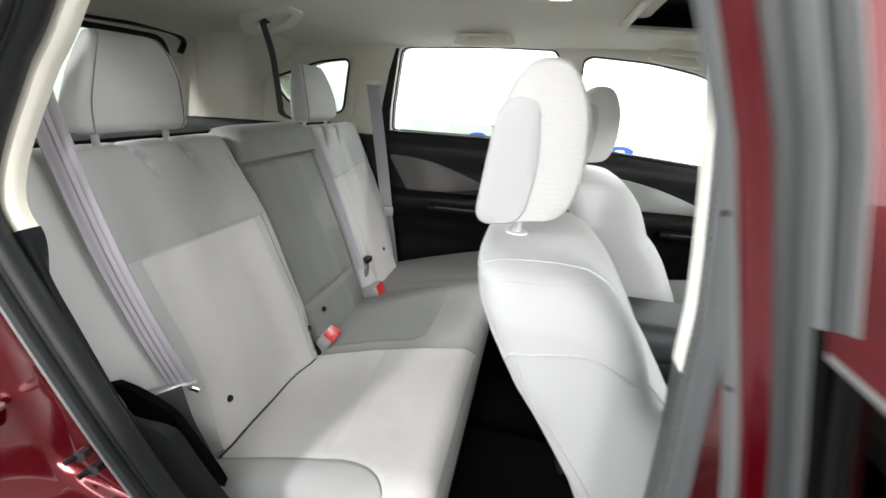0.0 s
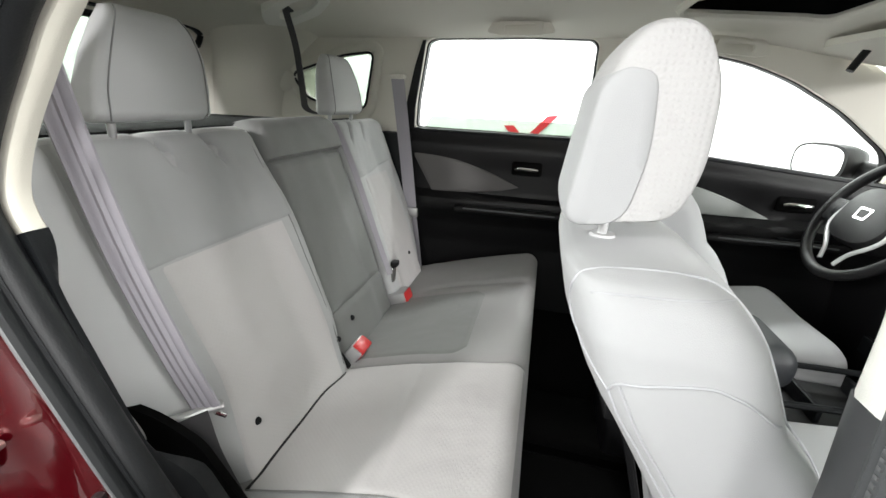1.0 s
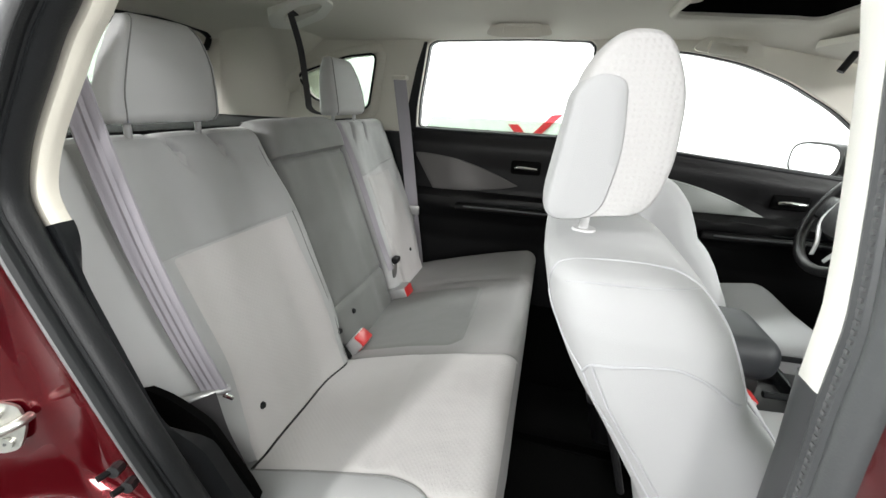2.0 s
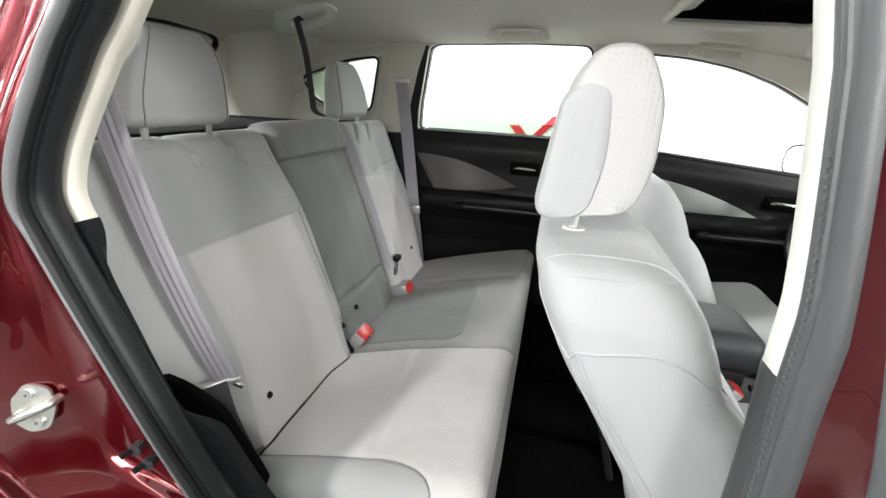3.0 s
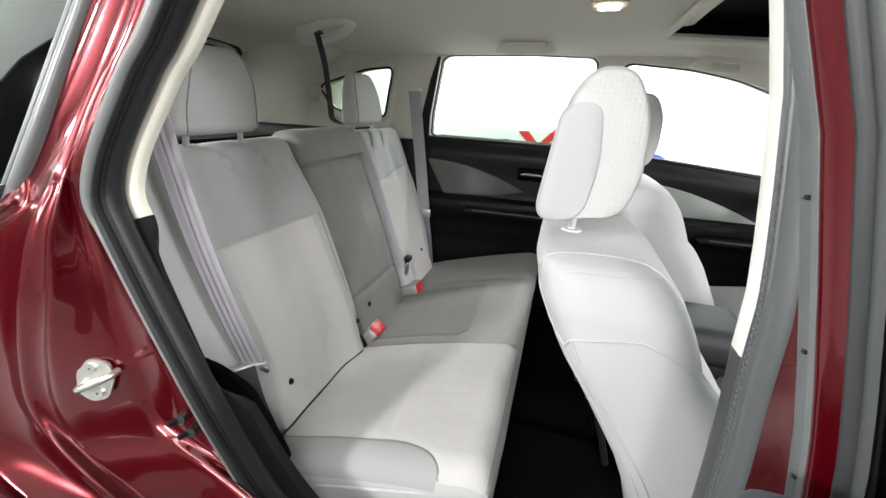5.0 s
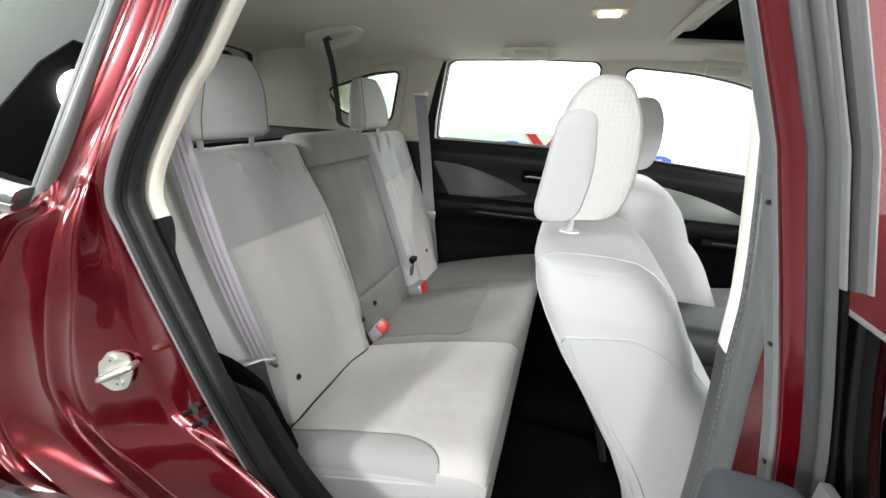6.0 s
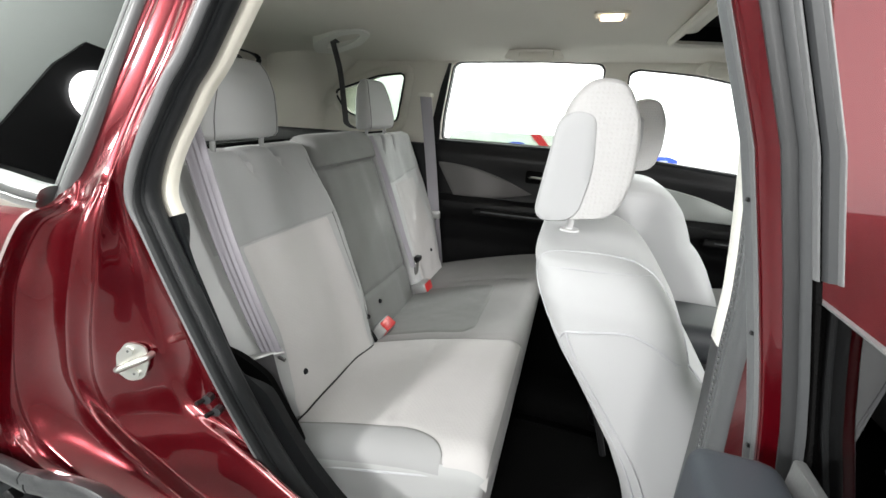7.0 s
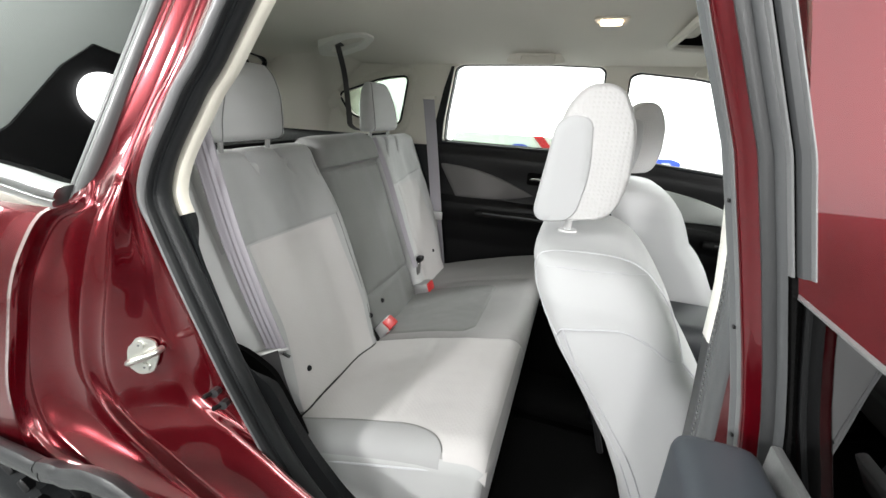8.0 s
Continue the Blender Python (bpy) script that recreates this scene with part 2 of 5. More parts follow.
def rounded(pts, r, n=5):
    """A polygon of 2D points with its corners rounded."""
    out = []
    N = len(pts)
    for i in range(N):
        p, a, b = Vector(pts[i]), Vector(pts[i - 1]), Vector(pts[(i + 1) % N])
        d = min(r, (a - p).length * 0.45, (b - p).length * 0.45)
        p0, p1 = p + (a - p).normalized() * d, p + (b - p).normalized() * d
        for k in range(n + 1):
            t = k / n
            out.append(tuple((1 - t) ** 2 * p0 + 2 * t * (1 - t) * p + t * t * p1))
    return out


def plate(outer, holes, to3d, thick, fine=0.0):
    """A plate with holes: 2D outlines, laid into space by to3d(a, b, d) with d from 0 to thick."""
    bm = bmesh.new()
    loops = []
    for poly in [outer] + list(holes):
        vs = [bm.verts.new((p[0], p[1], 0)) for p in poly]
        loops.append(vs)
        for a, b in zip(vs, vs[1:] + vs[:1]):
            bm.edges.new((a, b))
    bmesh.ops.triangle_fill(bm, use_beauty=True, edges=bm.edges[:])
    if fine:
        for _ in range(5):
            es = [e for e in bm.edges if e.calc_length() > fine]
            if not es:
                break
            bmesh.ops.subdivide_edges(bm, edges=es, cuts=1)
            bmesh.ops.triangulate(bm, faces=bm.faces[:])
    r = bmesh.ops.extrude_face_region(bm, geom=bm.faces[:])
    for v in [g for g in r["geom"] if isinstance(g, bmesh.types.BMVert)]:
        v.co.z = thick
    for v in bm.verts:
        v.co = Vector(to3d(*v.co))
    return bm


def ease(a, b, s):
    s = max(0.0, min(1.0, (s - a) / (b - a)))
    return s * s * (3 - 2 * s)


def groove(d, w=0.005, depth=0.004):
    """Depth of a seam at the distance d from its line."""
    return -depth * math.exp(-(d / w) ** 2)


def sgn(v, p):
    return math.copysign(abs(v) ** p, v)


def ring(cx, cy, rx, ry, z, n=40, p=0.6, lean=0.0):
    """A rounded-box ring in a level plane."""
    return [(cx + rx * sgn(math.cos(2 * math.pi * k / n), p), cy + ry * sgn(math.sin(2 * math.pi * k / n), p), z) for k in range(n)]


# ---- hall: floor, walls, ceiling ----
solo("ground", box(-9, 9, -5, 6, -0.2, 0, 0), FLOORM, "grey sealed concrete hall floor", "floor", "structure")
solo("wall_north", box(-9, 9, 5.0, 5.2, 0, 4.4, 0), WALLW, "bright white painted hall wall", "wall", "structure")
solo("wall_south", box(-9, 9, -4.7, -4.5, 0, 4.4, 0), WALLD, "mid-grey painted hall wall", "wall", "structure")
solo("wall_west", box(-5.2, -5, -4.5, 5, 0, 4.4, 0), WALLW, "white painted hall wall", "wall", "structure")
# added out of view: sets the tone mirrored in the paint and quarter glass
solo("wall_west_panel", box(-5.0, -4.97, -4.45, -0.9, 0.02, 4.38, 0), WALLM, "unseen grey-green panel added for reflections", "wall", "structure")
solo("wall_east", box(6, 6.2, -4.5, 5, 0, 4.4, 0), WALLW, "white painted hall wall", "wall", "structure")
solo("ceiling", box(-9.2, 9.2, -5.2, 5.2, 4.4, 4.6, 0), WALLM, "grey-green hall ceiling", "ceiling", "structure")

# ---- rear bench seat ----
UP, NRM, B0 = Vector((-0.312, 0, 0.95)), Vector((0.95, 0, 0.312)), Vector((-0.546, 0, 0.5))


def on_back(y, s, d):
    return B0 + UP * s + NRM * d + Vector((0, y, 0))


def edge_round(e, r):
    e = max(0.0, min(r, e))
    return -r * (1 - math.sqrt(max(0.0, 1 - (1 - e / r) ** 2)))


def back_front(y, s, y0, y1, H, relief):
    e = min(y - y0, y1 - y)
    return edge_round(e, 0.03) + edge_round(H - s, 0.04) + relief(y, s) + 0.0022 * noise.noise(Vector((y * 15, s * 9, 3.1))) + 0.0009 * noise.noise(Vector((y * 45, s * 30, 1.7)))


def back_section(name, y0, y1, s0, H, material, parent, relief, depth=0.11, label="", cut=(0, 0)):
    """One upright section of the bench's backrest."""
    rings, n, m = [], 44, 80
    for j in range(m + 1):
        s = s0 + (H - s0) * (1 - (1 - j / m) ** 1.35)
        sh = 0.012 * ease(H - 0.03, H, s)
        ya, yb = y0 + sh + cut[0] * ease(0.29, 0.02, s), y1 - sh - cut[1] * ease(0.29, 0.02, s)
        ys = [ya + (yb - ya) * (0.5 - 0.5 * math.cos(math.pi * i / n)) for i in range(n + 1)]
        front = [on_back(y, s, back_front(y, s, ya, yb, H, relief)) for y in ys]
        bk = -depth - edge_round(H - s, 0.05)
        rings.append(front + [on_back(y, s, bk) for y in (ys[-1] - 0.01, ys[0] + 0.01)])
    return part(name, skin(rings), material, parent, label)


def back_panel(name, left, right, s0, s1, front, material, parent, proud=0.004, nu=40, nv=60, label=""):
    """A sewn-on panel between the lines left(s) and right(s) of a backrest."""
    def f(u, v):
        s = s0 + (s1 - s0) * v
        a, b = left(s), right(s)
        y = a + (b - a) * u
        e = min(u, 1 - u) * (b - a), min(v, 1 - v) * (s1 - s0)
        k = min(1, min(e) / 0.012)
        return on_back(y, s, front(y, s) + proud * math.sqrt(max(0, 1 - (1 - k) ** 2)) - 0.001)
    return part(name, grid(f, nu, nv, uvscale=(0.3, s1 - s0)), material, parent, label)


bench = thing("rear_bench_seat", "light grey cloth rear bench seat with three backrest sections", "car seat", at=(-0.4, 0, 0.34))
YR0, YR1, YC0, YC1, YL0, YL1 = -0.635, -0.158, -0.150, 0.205, 0.212, 0.64


def side_relief(y0, y1, out):
    """Relief of an outer section: full side bolsters, a hollow in the middle, gathers at the headrest posts."""
    def f(y, s):
        mid = (y0 + y1) / 2 + 0.02 * out
        t = abs(y - mid) / ((y1 - y0) / 2)
        r = 0.016 * ease(0.55, 0.9, t) * ease(0.66, 0.4, s) - 0.006 * ease(0.6, 0.0, t) * ease(0.15, 0.4, s)
        r += 0.012 * math.exp(-((s - 0.25) / 0.12) ** 2) * ease(0.9, 0.3, t)
        r -= 0.009 * math.exp(-((y * -out + 0.455 - 0.1 * (s - 0.5)) / 0.035) ** 2) * ease(0.40, 0.47, s) * ease(0.63, 0.56, s)
        e = max(0.0, 1 - ((y - y0) if out < 0 else (y1 - y)) / 0.13)
        r -= 0.042 * e * e
        e = ((y1 - y) if out < 0 else (y - y0)) / 0.07
        r += (0.018 if out < 0 else -0.004) * math.exp(-e * e) * ease(0.05, 0.2, s) * ease(0.64, 0.45, s)
        for c in (-0.405, -0.305):
            c = c if out < 0 else -c
            bend = 0.02 * (0.66 - s) / 0.05
            r += groove(y - c + bend * out, 0.007, 0.019) * ease(0.575, 0.64, s)
        return r
    return f


rel_r, rel_l = side_relief(YR0, YR1, -1), side_relief(YL0, YL1, 1)
fr_r = lambda y, s: back_front(y, s, YR0, YR1, 0.675, rel_r)
fr_l = lambda y, s: back_front(y, s, YL0, YL1, 0.675, rel_l)
sec_r = back_section("backrest_section", YR0, YR1, -0.02, 0.675, CLOTH, bench, rel_r, cut=(0.11, 0))
sec_l = back_section("backrest_section", YL0, YL1, -0.02, 0.675, CLOTH, bench, rel_l, cut=(0, 0.11))
ins_l = lambda s: -0.497 - 0.002 * ease(0.45, 0.3, s) - 0.022 * ease(0.25, 0.02, s)
ins_r = lambda s: -0.212 + 0.012 * ease(0.45, 0.2, s)
back_panel("backrest_insert", ins_l, ins_r, 0.012, 0.452, fr_r, CLOTH_PAT, sec_r, label="paler insert of relief cloth")
back_panel("backrest_insert", lambda s: -ins_r(s) + 0.06, lambda s: -ins_l(s), 0.012, 0.47, fr_l, CLOTH_PAT_SHADED, sec_l, label="paler insert of relief cloth")


yoke_low = lambda y, a, b, o: 0.4535 if o < 0 else 0.475 + 0.03 * ease(a, b, y)


def yoke(y0, y1, o, front, parent):
    def f(u, v):
        y = y0 + (y1 - y0) * u
        s = yoke_low(y, y0, y1, o) * (1 - v) + 0.66 * v
        k = min(1, min(u, 1 - u, v) / 0.03)
        return on_back(y, s, front(y, s) + 0.003 * math.sqrt(max(0, 1 - (1 - k) ** 2)) - 0.0005)
    part("backrest_yoke", grid(f, 80, 40), CLOTH_YOKE, parent, "plain grey upper panel")


# darker upper panel; the near one's outer edge also draws the belt's shade
yoke(-0.568, -0.178, -1, fr_r, sec_r)
yoke(0.235, 0.615, 1, fr_l, sec_l)


def centre_relief(y, s):
    pad = ease(0.575, 0.59, s)
    r = 0.014 * pad * ease(0.70, 0.62, s) - 0.003 * (1 - pad)
    r += groove(s - 0.578, 0.005, 0.016) + groove(s - 0.165, 0.006, 0.008)
    r += 0.006 * ease(0.5, 0.2, abs(y - 0.027) / 0.18) * (1 - pad)
    return r


sec_c = back_section("backrest_section", YC0, YC1, -0.02, 0.69, CLOTH_MID, bench, centre_relief, label="darker grey centre section with fold-down armrest")
# black rods drawn for the shade between the backrest sections
for y in (-0.145, 0.21):
    part("section_gap", tube([on_back(y - 0.004 if y < 0 else y, s, -0.03) for s in (0.0, 0.2, 0.4, 0.62)], 0.004, 6), BLACK, sec_c)
part("section_gap", tube([on_back(-0.154, s, d) for s, d in ((-0.01, 0.010), (0.03, 0.004), (0.06, -0.004), (0.09, -0.014))], (0.010, 0.003), 8, 12), BLACK, sec_c)
part("section_gap", tube([(-0.548, -0.22, 0.530), (-0.552, -0.17, 0.533)], (0.004, 0.006), 8, 20), BLACK, sec_r)
for y, s in ((-0.465, 0.118), (-0.176, 0.118), (-0.055, 0.118), (0.44, 0.14)):
    bm = bmesh.new()
    f = fr_r if y < -0.16 else (fr_l if y > 0.2 else (lambda a, b: back_front(a, b, YC0, YC1, 0.69, centre_relief)))
    c = on_back(y, s, f(y, s) + 0.004)
    bmesh.ops.create_cone(bm, cap_ends=True, segments=16, radius1=0.0085, radius2=0.006, depth=0.005,
                          matrix=Matrix.Translation(c) @ NRM.to_track_quat("Z", "Y").to_matrix().to_4x4())
    part("anchor_button", bm, DARK, bench, "dark round anchor button")


def head_restraint(cy):
    mid = lambda z: cy + math.copysign(0.023, -cy) * ease(1.16, 1.31, z)
    tab = ((1.148, 0.022, 0.096, -0.757), (1.152, 0.030, 0.104, -0.743), (1.162, 0.034, 0.109, -0.735), (1.20, 0.033, 0.108, -0.735), (1.25, 0.029, 0.098, -0.739), (1.29, 0.023, 0.082, -0.747),
           (1.308, 0.017, 0.071, -0.754), (1.317, 0.011, 0.066, -0.762), (1.320, 0.004, 0.05, -0.770))
    rings = []
    for k in range(40):
        z = 1.148 + 0.172 * (k / 39)
        rx, ry, xf = lerp_table(tab, z)
        rings.append(ring(xf - rx, mid(z), rx, ry, z, 48, 0.38))
    pad = part("headrest", skin(rings), CLOTH, bench)
    for q in (-1, 1):
        y = cy + q * 0.072
        seam = [(xf - rx * 0.075, mid(z) + q * ry * 0.845, z) for z in (1.152, 1.165, 1.20, 1.25, 1.29, 1.308, 1.316) for rx, ry, xf in [lerp_table(tab, z)]]
        part("headrest_seam", tube(seam, 0.0012, 6, 30), CLOTH_MID, pad)
        part("headrest_post", tube([(-0.775, y, 1.10), (-0.768, y, 1.155)], 0.006, 12), SILVER, pad, "chrome headrest post")
        bm = bmesh.new()
        bmesh.ops.create_cone(bm, cap_ends=True, segments=16, radius1=0.010, radius2=0.008, depth=0.010, matrix=Matrix.Translation((-0.772, y, 1.116)))
        part("post_guide", bm, DARK, pad)


head_restraint(-0.39)
head_restraint(0.285)


def cush_top(x, y):
    """Height of the cushion's top."""
    z = 0.528 + 0.26 * (x + 0.56)
    e = min(y + 0.605, 0.62 - y)
    z += edge_round(e, 0.055) + edge_round(-0.083 - x, 0.055) * 1.0
    z += groove(y + 0.165, 0.008, 0.010) + groove(y - 0.30, 0.010, 0.012) * ease(-0.5, -0.4, x)
    z += 0.008 * math.sin(math.pi * max(0, min(1, (x + 0.56) / 0.47))) * (1 - 0.6 * math.exp(-((y - 0.06) / 0.15) ** 2))
    z += 0.0022 * noise.noise(Vector((x * 12, y * 14, 5.3))) + 0.0009 * noise.noise(Vector((x * 40, y * 40, 2.2)))
    z += groove(x + 0.335 - 0.02 * ease(-0.2, -0.5, y), 0.012, 0.003) * ease(-0.16, -0.2, y) * ease(-0.55, -0.50, y)
    return z


def cushion_ring(y):
    e = min(y + 0.605, 0.62 - y)
    sh = edge_round(e, 0.05)
    xs = [-0.60 + (0.517 + sh * 0.6) * (1 - (1 - i / 60) ** 1.6) for i in range(61)]
    top = [(x, y, cush_top(min(x, -0.0832), y)) for x in xs]
    xe, ze = xs[-1], top[-1][2]
    front = [(xe - 0.002 - 0.03 * (k / 8) ** 2, y, ze - (ze - 0.37 - 0.3 * -sh) * k / 8) for k in range(1, 9)]
    return top + front + [(-0.60, y, 0.37)]


ys = [-0.605 + 1.225 * (0.5 - 0.5 * math.cos(math.pi * i / 110)) for i in range(111)]
cbm = skin([cushion_ring(y) for y in ys])
for f in cbm.faces:
    c = f.calc_center_median()
    f.material_index = 1 if c.y < -0.597 or c.x > -0.088 and c.z < 0.585 else 0
cush = part("seat_cushion", cbm, [CLOTH_SEAT_SHADED, CLOTH_YOKE], bench)


def cushion_panel(name, fx, fy, material, proud=0.004, nu=40, nv=60, label=""):
    def f(u, v):
        y = fy(u, v)
        x = fx(u, v)
        k = min(1, min(u, 1 - u, v, 1 - v) / 0.04)
        return (x, y, cush_top(min(x, -0.0835), y) + proud * math.sqrt(max(0, 1 - (1 - k) ** 2)) - 0.001)
    return part(name, grid(f, nu, nv, uvscale=(0.45, 0.4)), material, cush, label)


side_line = lambda x: -0.540 - 0.0645 * (1 - math.sqrt(1 - min(1, max(0, (x + 0.295) / 0.115)) ** 2))
cushion_panel("cushion_side_panel", lambda u, v: -0.565 + u * 0.385, lambda u, v: -0.6045 + v * (side_line(-0.565 + u * 0.385) + 0.6045), CLOTH_SIDE, 0.002, 70, 24, label="plain grey side panel")
cushion_panel("cushion_insert", lambda u, v: -0.56 + u * 0.468, lambda u, v: side_line(-0.56 + u * 0.468) + 0.001 + v * (-0.169 - side_line(-0.56 + u * 0.468)), CLOTH_PAT_SHADED, 0.003, 90, 60, label="paler relief cloth insert")
part("cushion_seam", tube([(-0.53, -0.597, 0.475), (-0.40, -0.604, 0.52), (-0.30, -0.605, 0.55), (-0.19, -0.600, 0.580), (-0.115, -0.575, 0.592), (-0.088, -0.53, 0.596), (-0.086, -0.3, 0.598), (-0.086, 0.3, 0.598)], 0.0030, 6, 70), PIPING, cush)
part("cushion_seam", tube([(x, side_line(x), cush_top(x, side_line(x)) + 0.0022) for x in (-0.555, -0.5, -0.44, -0.38, -0.32, -0.29, -0.265, -0.245, -0.228, -0.213, -0.20, -0.19, -0.183)], 0.0009, 6, 60), CLOTH_MID, cush)
cushion_panel("cushion_centre_pad", lambda u, v: -0.565 + u * 0.325, lambda u, v: 0.05 + (v - 0.5) * 0.37 * (1 - 0.14 * ease(0.86, 1.0, u) ** 2), CLOTH_MID, 0.005, label="darker grey centre pad")


def junction(y):
    """Where the backrest meets the cushion."""
    for k in range(200):
        p = on_back(y, k * 0.001, fr_r(y, k * 0.001) + 0.004)
        if p.z > cush_top(p.x, y) + 0.003:
            break
    return (p.x + 0.001, y, p.z - 0.002)


# the crease's shade, put in as a black rod along the junction
part("seat_gap", tube([junction(-0.54 + 0.034 * k) for k in range(12)], 0.0035, 8, 60), BLACK, bench, "black strip drawn for the shade between cushion and backrest")


part("backrest_seam", tube([on_back(-0.192 + 0.008 * ease(0.4, 0.1, s), s, fr_r(-0.19, s) + 0.0005) for s in (0.05, 0.15, 0.25, 0.35, 0.45, 0.55, 0.64)], 0.0011, 6, 40), CLOTH_MID, sec_r)


# ---- front seats ----
def front_seat(name, cy, dx, label, length=0.52):
    seat = thing(name, label, "car seat", at=(0.35 + dx, cy, 0.33))
    tab = ((0.40, 0.19, 0.40, 0.215), (0.50, 0.165, 0.38, 0.222), (0.60, 0.133, 0.345, 0.23), (0.70, 0.09, 0.305, 0.235), (0.80, 0.03, 0.255, 0.235),
           (0.84, 0.005, 0.228, 0.234), (0.87, -0.015, 0.197, 0.232), (0.90, -0.032, 0.186, 0.229), (0.93, -0.045, 0.174, 0.226), (0.965, -0.060, 0.157, 0.222), (0.99, -0.066, 0.138, 0.214),
           (1.01, -0.071, 0.120, 0.204), (1.024, -0.070, 0.096, 0.190), (1.032, -0.055, 0.066, 0.165), (1.035, -0.03, 0.03, 0.11))
    rings = []
    for k in range(70):
        z = 0.40 + 0.635 * (1 - (1 - k / 69) ** 1.7)
        xr, xf, hw = lerp_table(tab, z)
        rings.append(ring((xr + xf) / 2 + dx, cy, (xf - xr) / 2, hw, z, 56, 0.5))
    back = part("backrest", skin(rings), CLOTH_F, seat)
    side = -1 if cy < 0 else 1

    def at_side(z, f, out=1.003):
        xr, xf, hw = lerp_table(tab, z)
        a = f * math.pi
        return ((xr + xf) / 2 + dx - (xf - xr) / 2 * sgn(math.cos(a), 0.5) * out, cy + side * hw * sgn(math.sin(a), 0.5) * out, z)
    # piping of the side panel, seen as one loop with a cross seam below it
    for line, r in (([(0.905, 0.30), (0.925, 0.22), (0.945, 0.18), (0.966, 0.16), (0.986, 0.16), (1.012, 0.225), (1.028, 0.312), (1.0325, 0.50), (1.031, 0.70), (1.024, 0.80), (1.005, 0.83), (0.97, 0.83), (0.93, 0.83), (0.90, 0.82), (0.885, 0.80)], 0.0017),
                    ([(1.012, 0.34), (1.017, 0.46), (1.0185, 0.51), (1.0185, 0.64), (1.012, 0.79)], 0.0011),
                    ([(0.905, 0.30), (0.922, 0.365), (0.930, 0.446), (0.935, 0.485), (0.941, 0.51), (0.936, 0.54), (0.926, 0.582), (0.904, 0.66), (0.885, 0.80)], 0.0018),
                    ([(0.885, 0.80), (0.84, 0.83), (0.78, 0.85), (0.70, 0.86), (0.5, 0.86)], 0.0018),
                    ([(0.922, 0.365), (0.885, 0.372), (0.853, 0.366), (0.821, 0.372), (0.78, 0.385), (0.70, 0.40), (0.55, 0.41)], 0.0018),
                    ([(0.905, 0.30), (0.87, 0.30), (0.83, 0.305), (0.78, 0.315), (0.70, 0.33), (0.55, 0.34)], 0.0016)):
        part("backrest_seam", tube([at_side(z, f) for z, f in line], r, 6, 70), PIPING, back)
    # headrest: a front half of relief cloth and a smooth rear half
    prof = rounded([(-0.080, 1.062), (-0.052, 1.25), (-0.02, 1.291), (0.033, 1.288), (0.064, 1.23), (0.068, 1.14), (0.048, 1.078)], 0.05, 8)
    shell = rounded([(-0.086, 1.060), (-0.062, 1.226), (-0.038, 1.246), (0.000, 1.240), (0.009, 1.155), (-0.008, 1.068)], 0.032, 8)
    for nm, pr, hw, m, lab in (("headrest", prof, 0.114, CLOTH_CHECK, "relief cloth headrest front"), ("headrest_rear", shell, 0.117, CLOTH_F, "smooth grey headrest rear")):
        cx, cz = sum(p[0] for p in pr) / len(pr), sum(p[1] for p in pr) / len(pr)
        rings = []
        for k in range(31):
            a = -math.pi / 2 + math.pi * k / 30
            s = max(0.02, abs(math.cos(a))) ** 0.38
            y = cy - 0.010 + hw * sgn(math.sin(a), 0.8)
            sx = 0.66 + 0.34 * s
            sz = 0.86 + 0.14 * s
            if k in (0, 30):
                sx, sz = 0.45, 0.74
            rings.append([(dx + cx + (p[0] - cx) * sx, y, 1.06 + (p[1] - 1.06) * sz + (1 - sz) * 0.09) for p in pr])
        hd = part(nm, skin(rings), m, seat, lab)
    for q in (-1, 1):
        y = cy + q * 0.048
        part("headrest_post", tube([(-0.020 + dx, y + 0.004, 1.02), (-0.016 + dx, y + 0.004, 1.10)], 0.0065, 12), PALE, hd, "headrest post")
        bm = bmesh.new()
        bmesh.ops.create_cone(bm, cap_ends=True, segments=20, radius1=0.023, radius2=0.016, depth=0.016, matrix=Matrix.Translation((-0.018 + dx, y + 0.004, 1.030)))
        part("post_guide", bm, PALE, hd, "pale grey post guide")
    # seat cushion
    rings = []
    for k in range(40):
        u = k / 39
        x = 0.22 + length * u + dx
        e = min(u, 1 - u) * length
        r = edge_round(e, 0.06)
        top = 0.60 + 0.06 * u + r
        hw = 0.235 + r * 0.5
        n = 40
        cr = []
        for i in range(n):
            a = 2 * math.pi * i / n
            yy, zz = sgn(math.cos(a), 0.45) * hw, sgn(math.sin(a), 0.45)
            zz = 0.42 + (top - 0.42) * (zz * 0.5 + 0.5)
            if math.sin(a) > 0.3:
                zz -= 0.022 * (1 - abs(yy / hw) ** 2)
            cr.append((x, cy + yy, zz))
        rings.append(cr)
    part("seat_cushion", skin(rings), CLOTH_F, seat)
    part("seat_base", box(0.26 + dx, 0.68 + dx, cy - 0.22, cy + 0.22, 0.33, 0.44, 0.015), BLACK, seat, "black plastic seat base")
    return seat


front_seat("front_seat", -0.36, 0.0, "light grey cloth front passenger seat, reclined, with adjustable headrest")
front_seat("front_seat", 0.36, 0.155, "light grey cloth driver seat with adjustable headrest", 0.36)

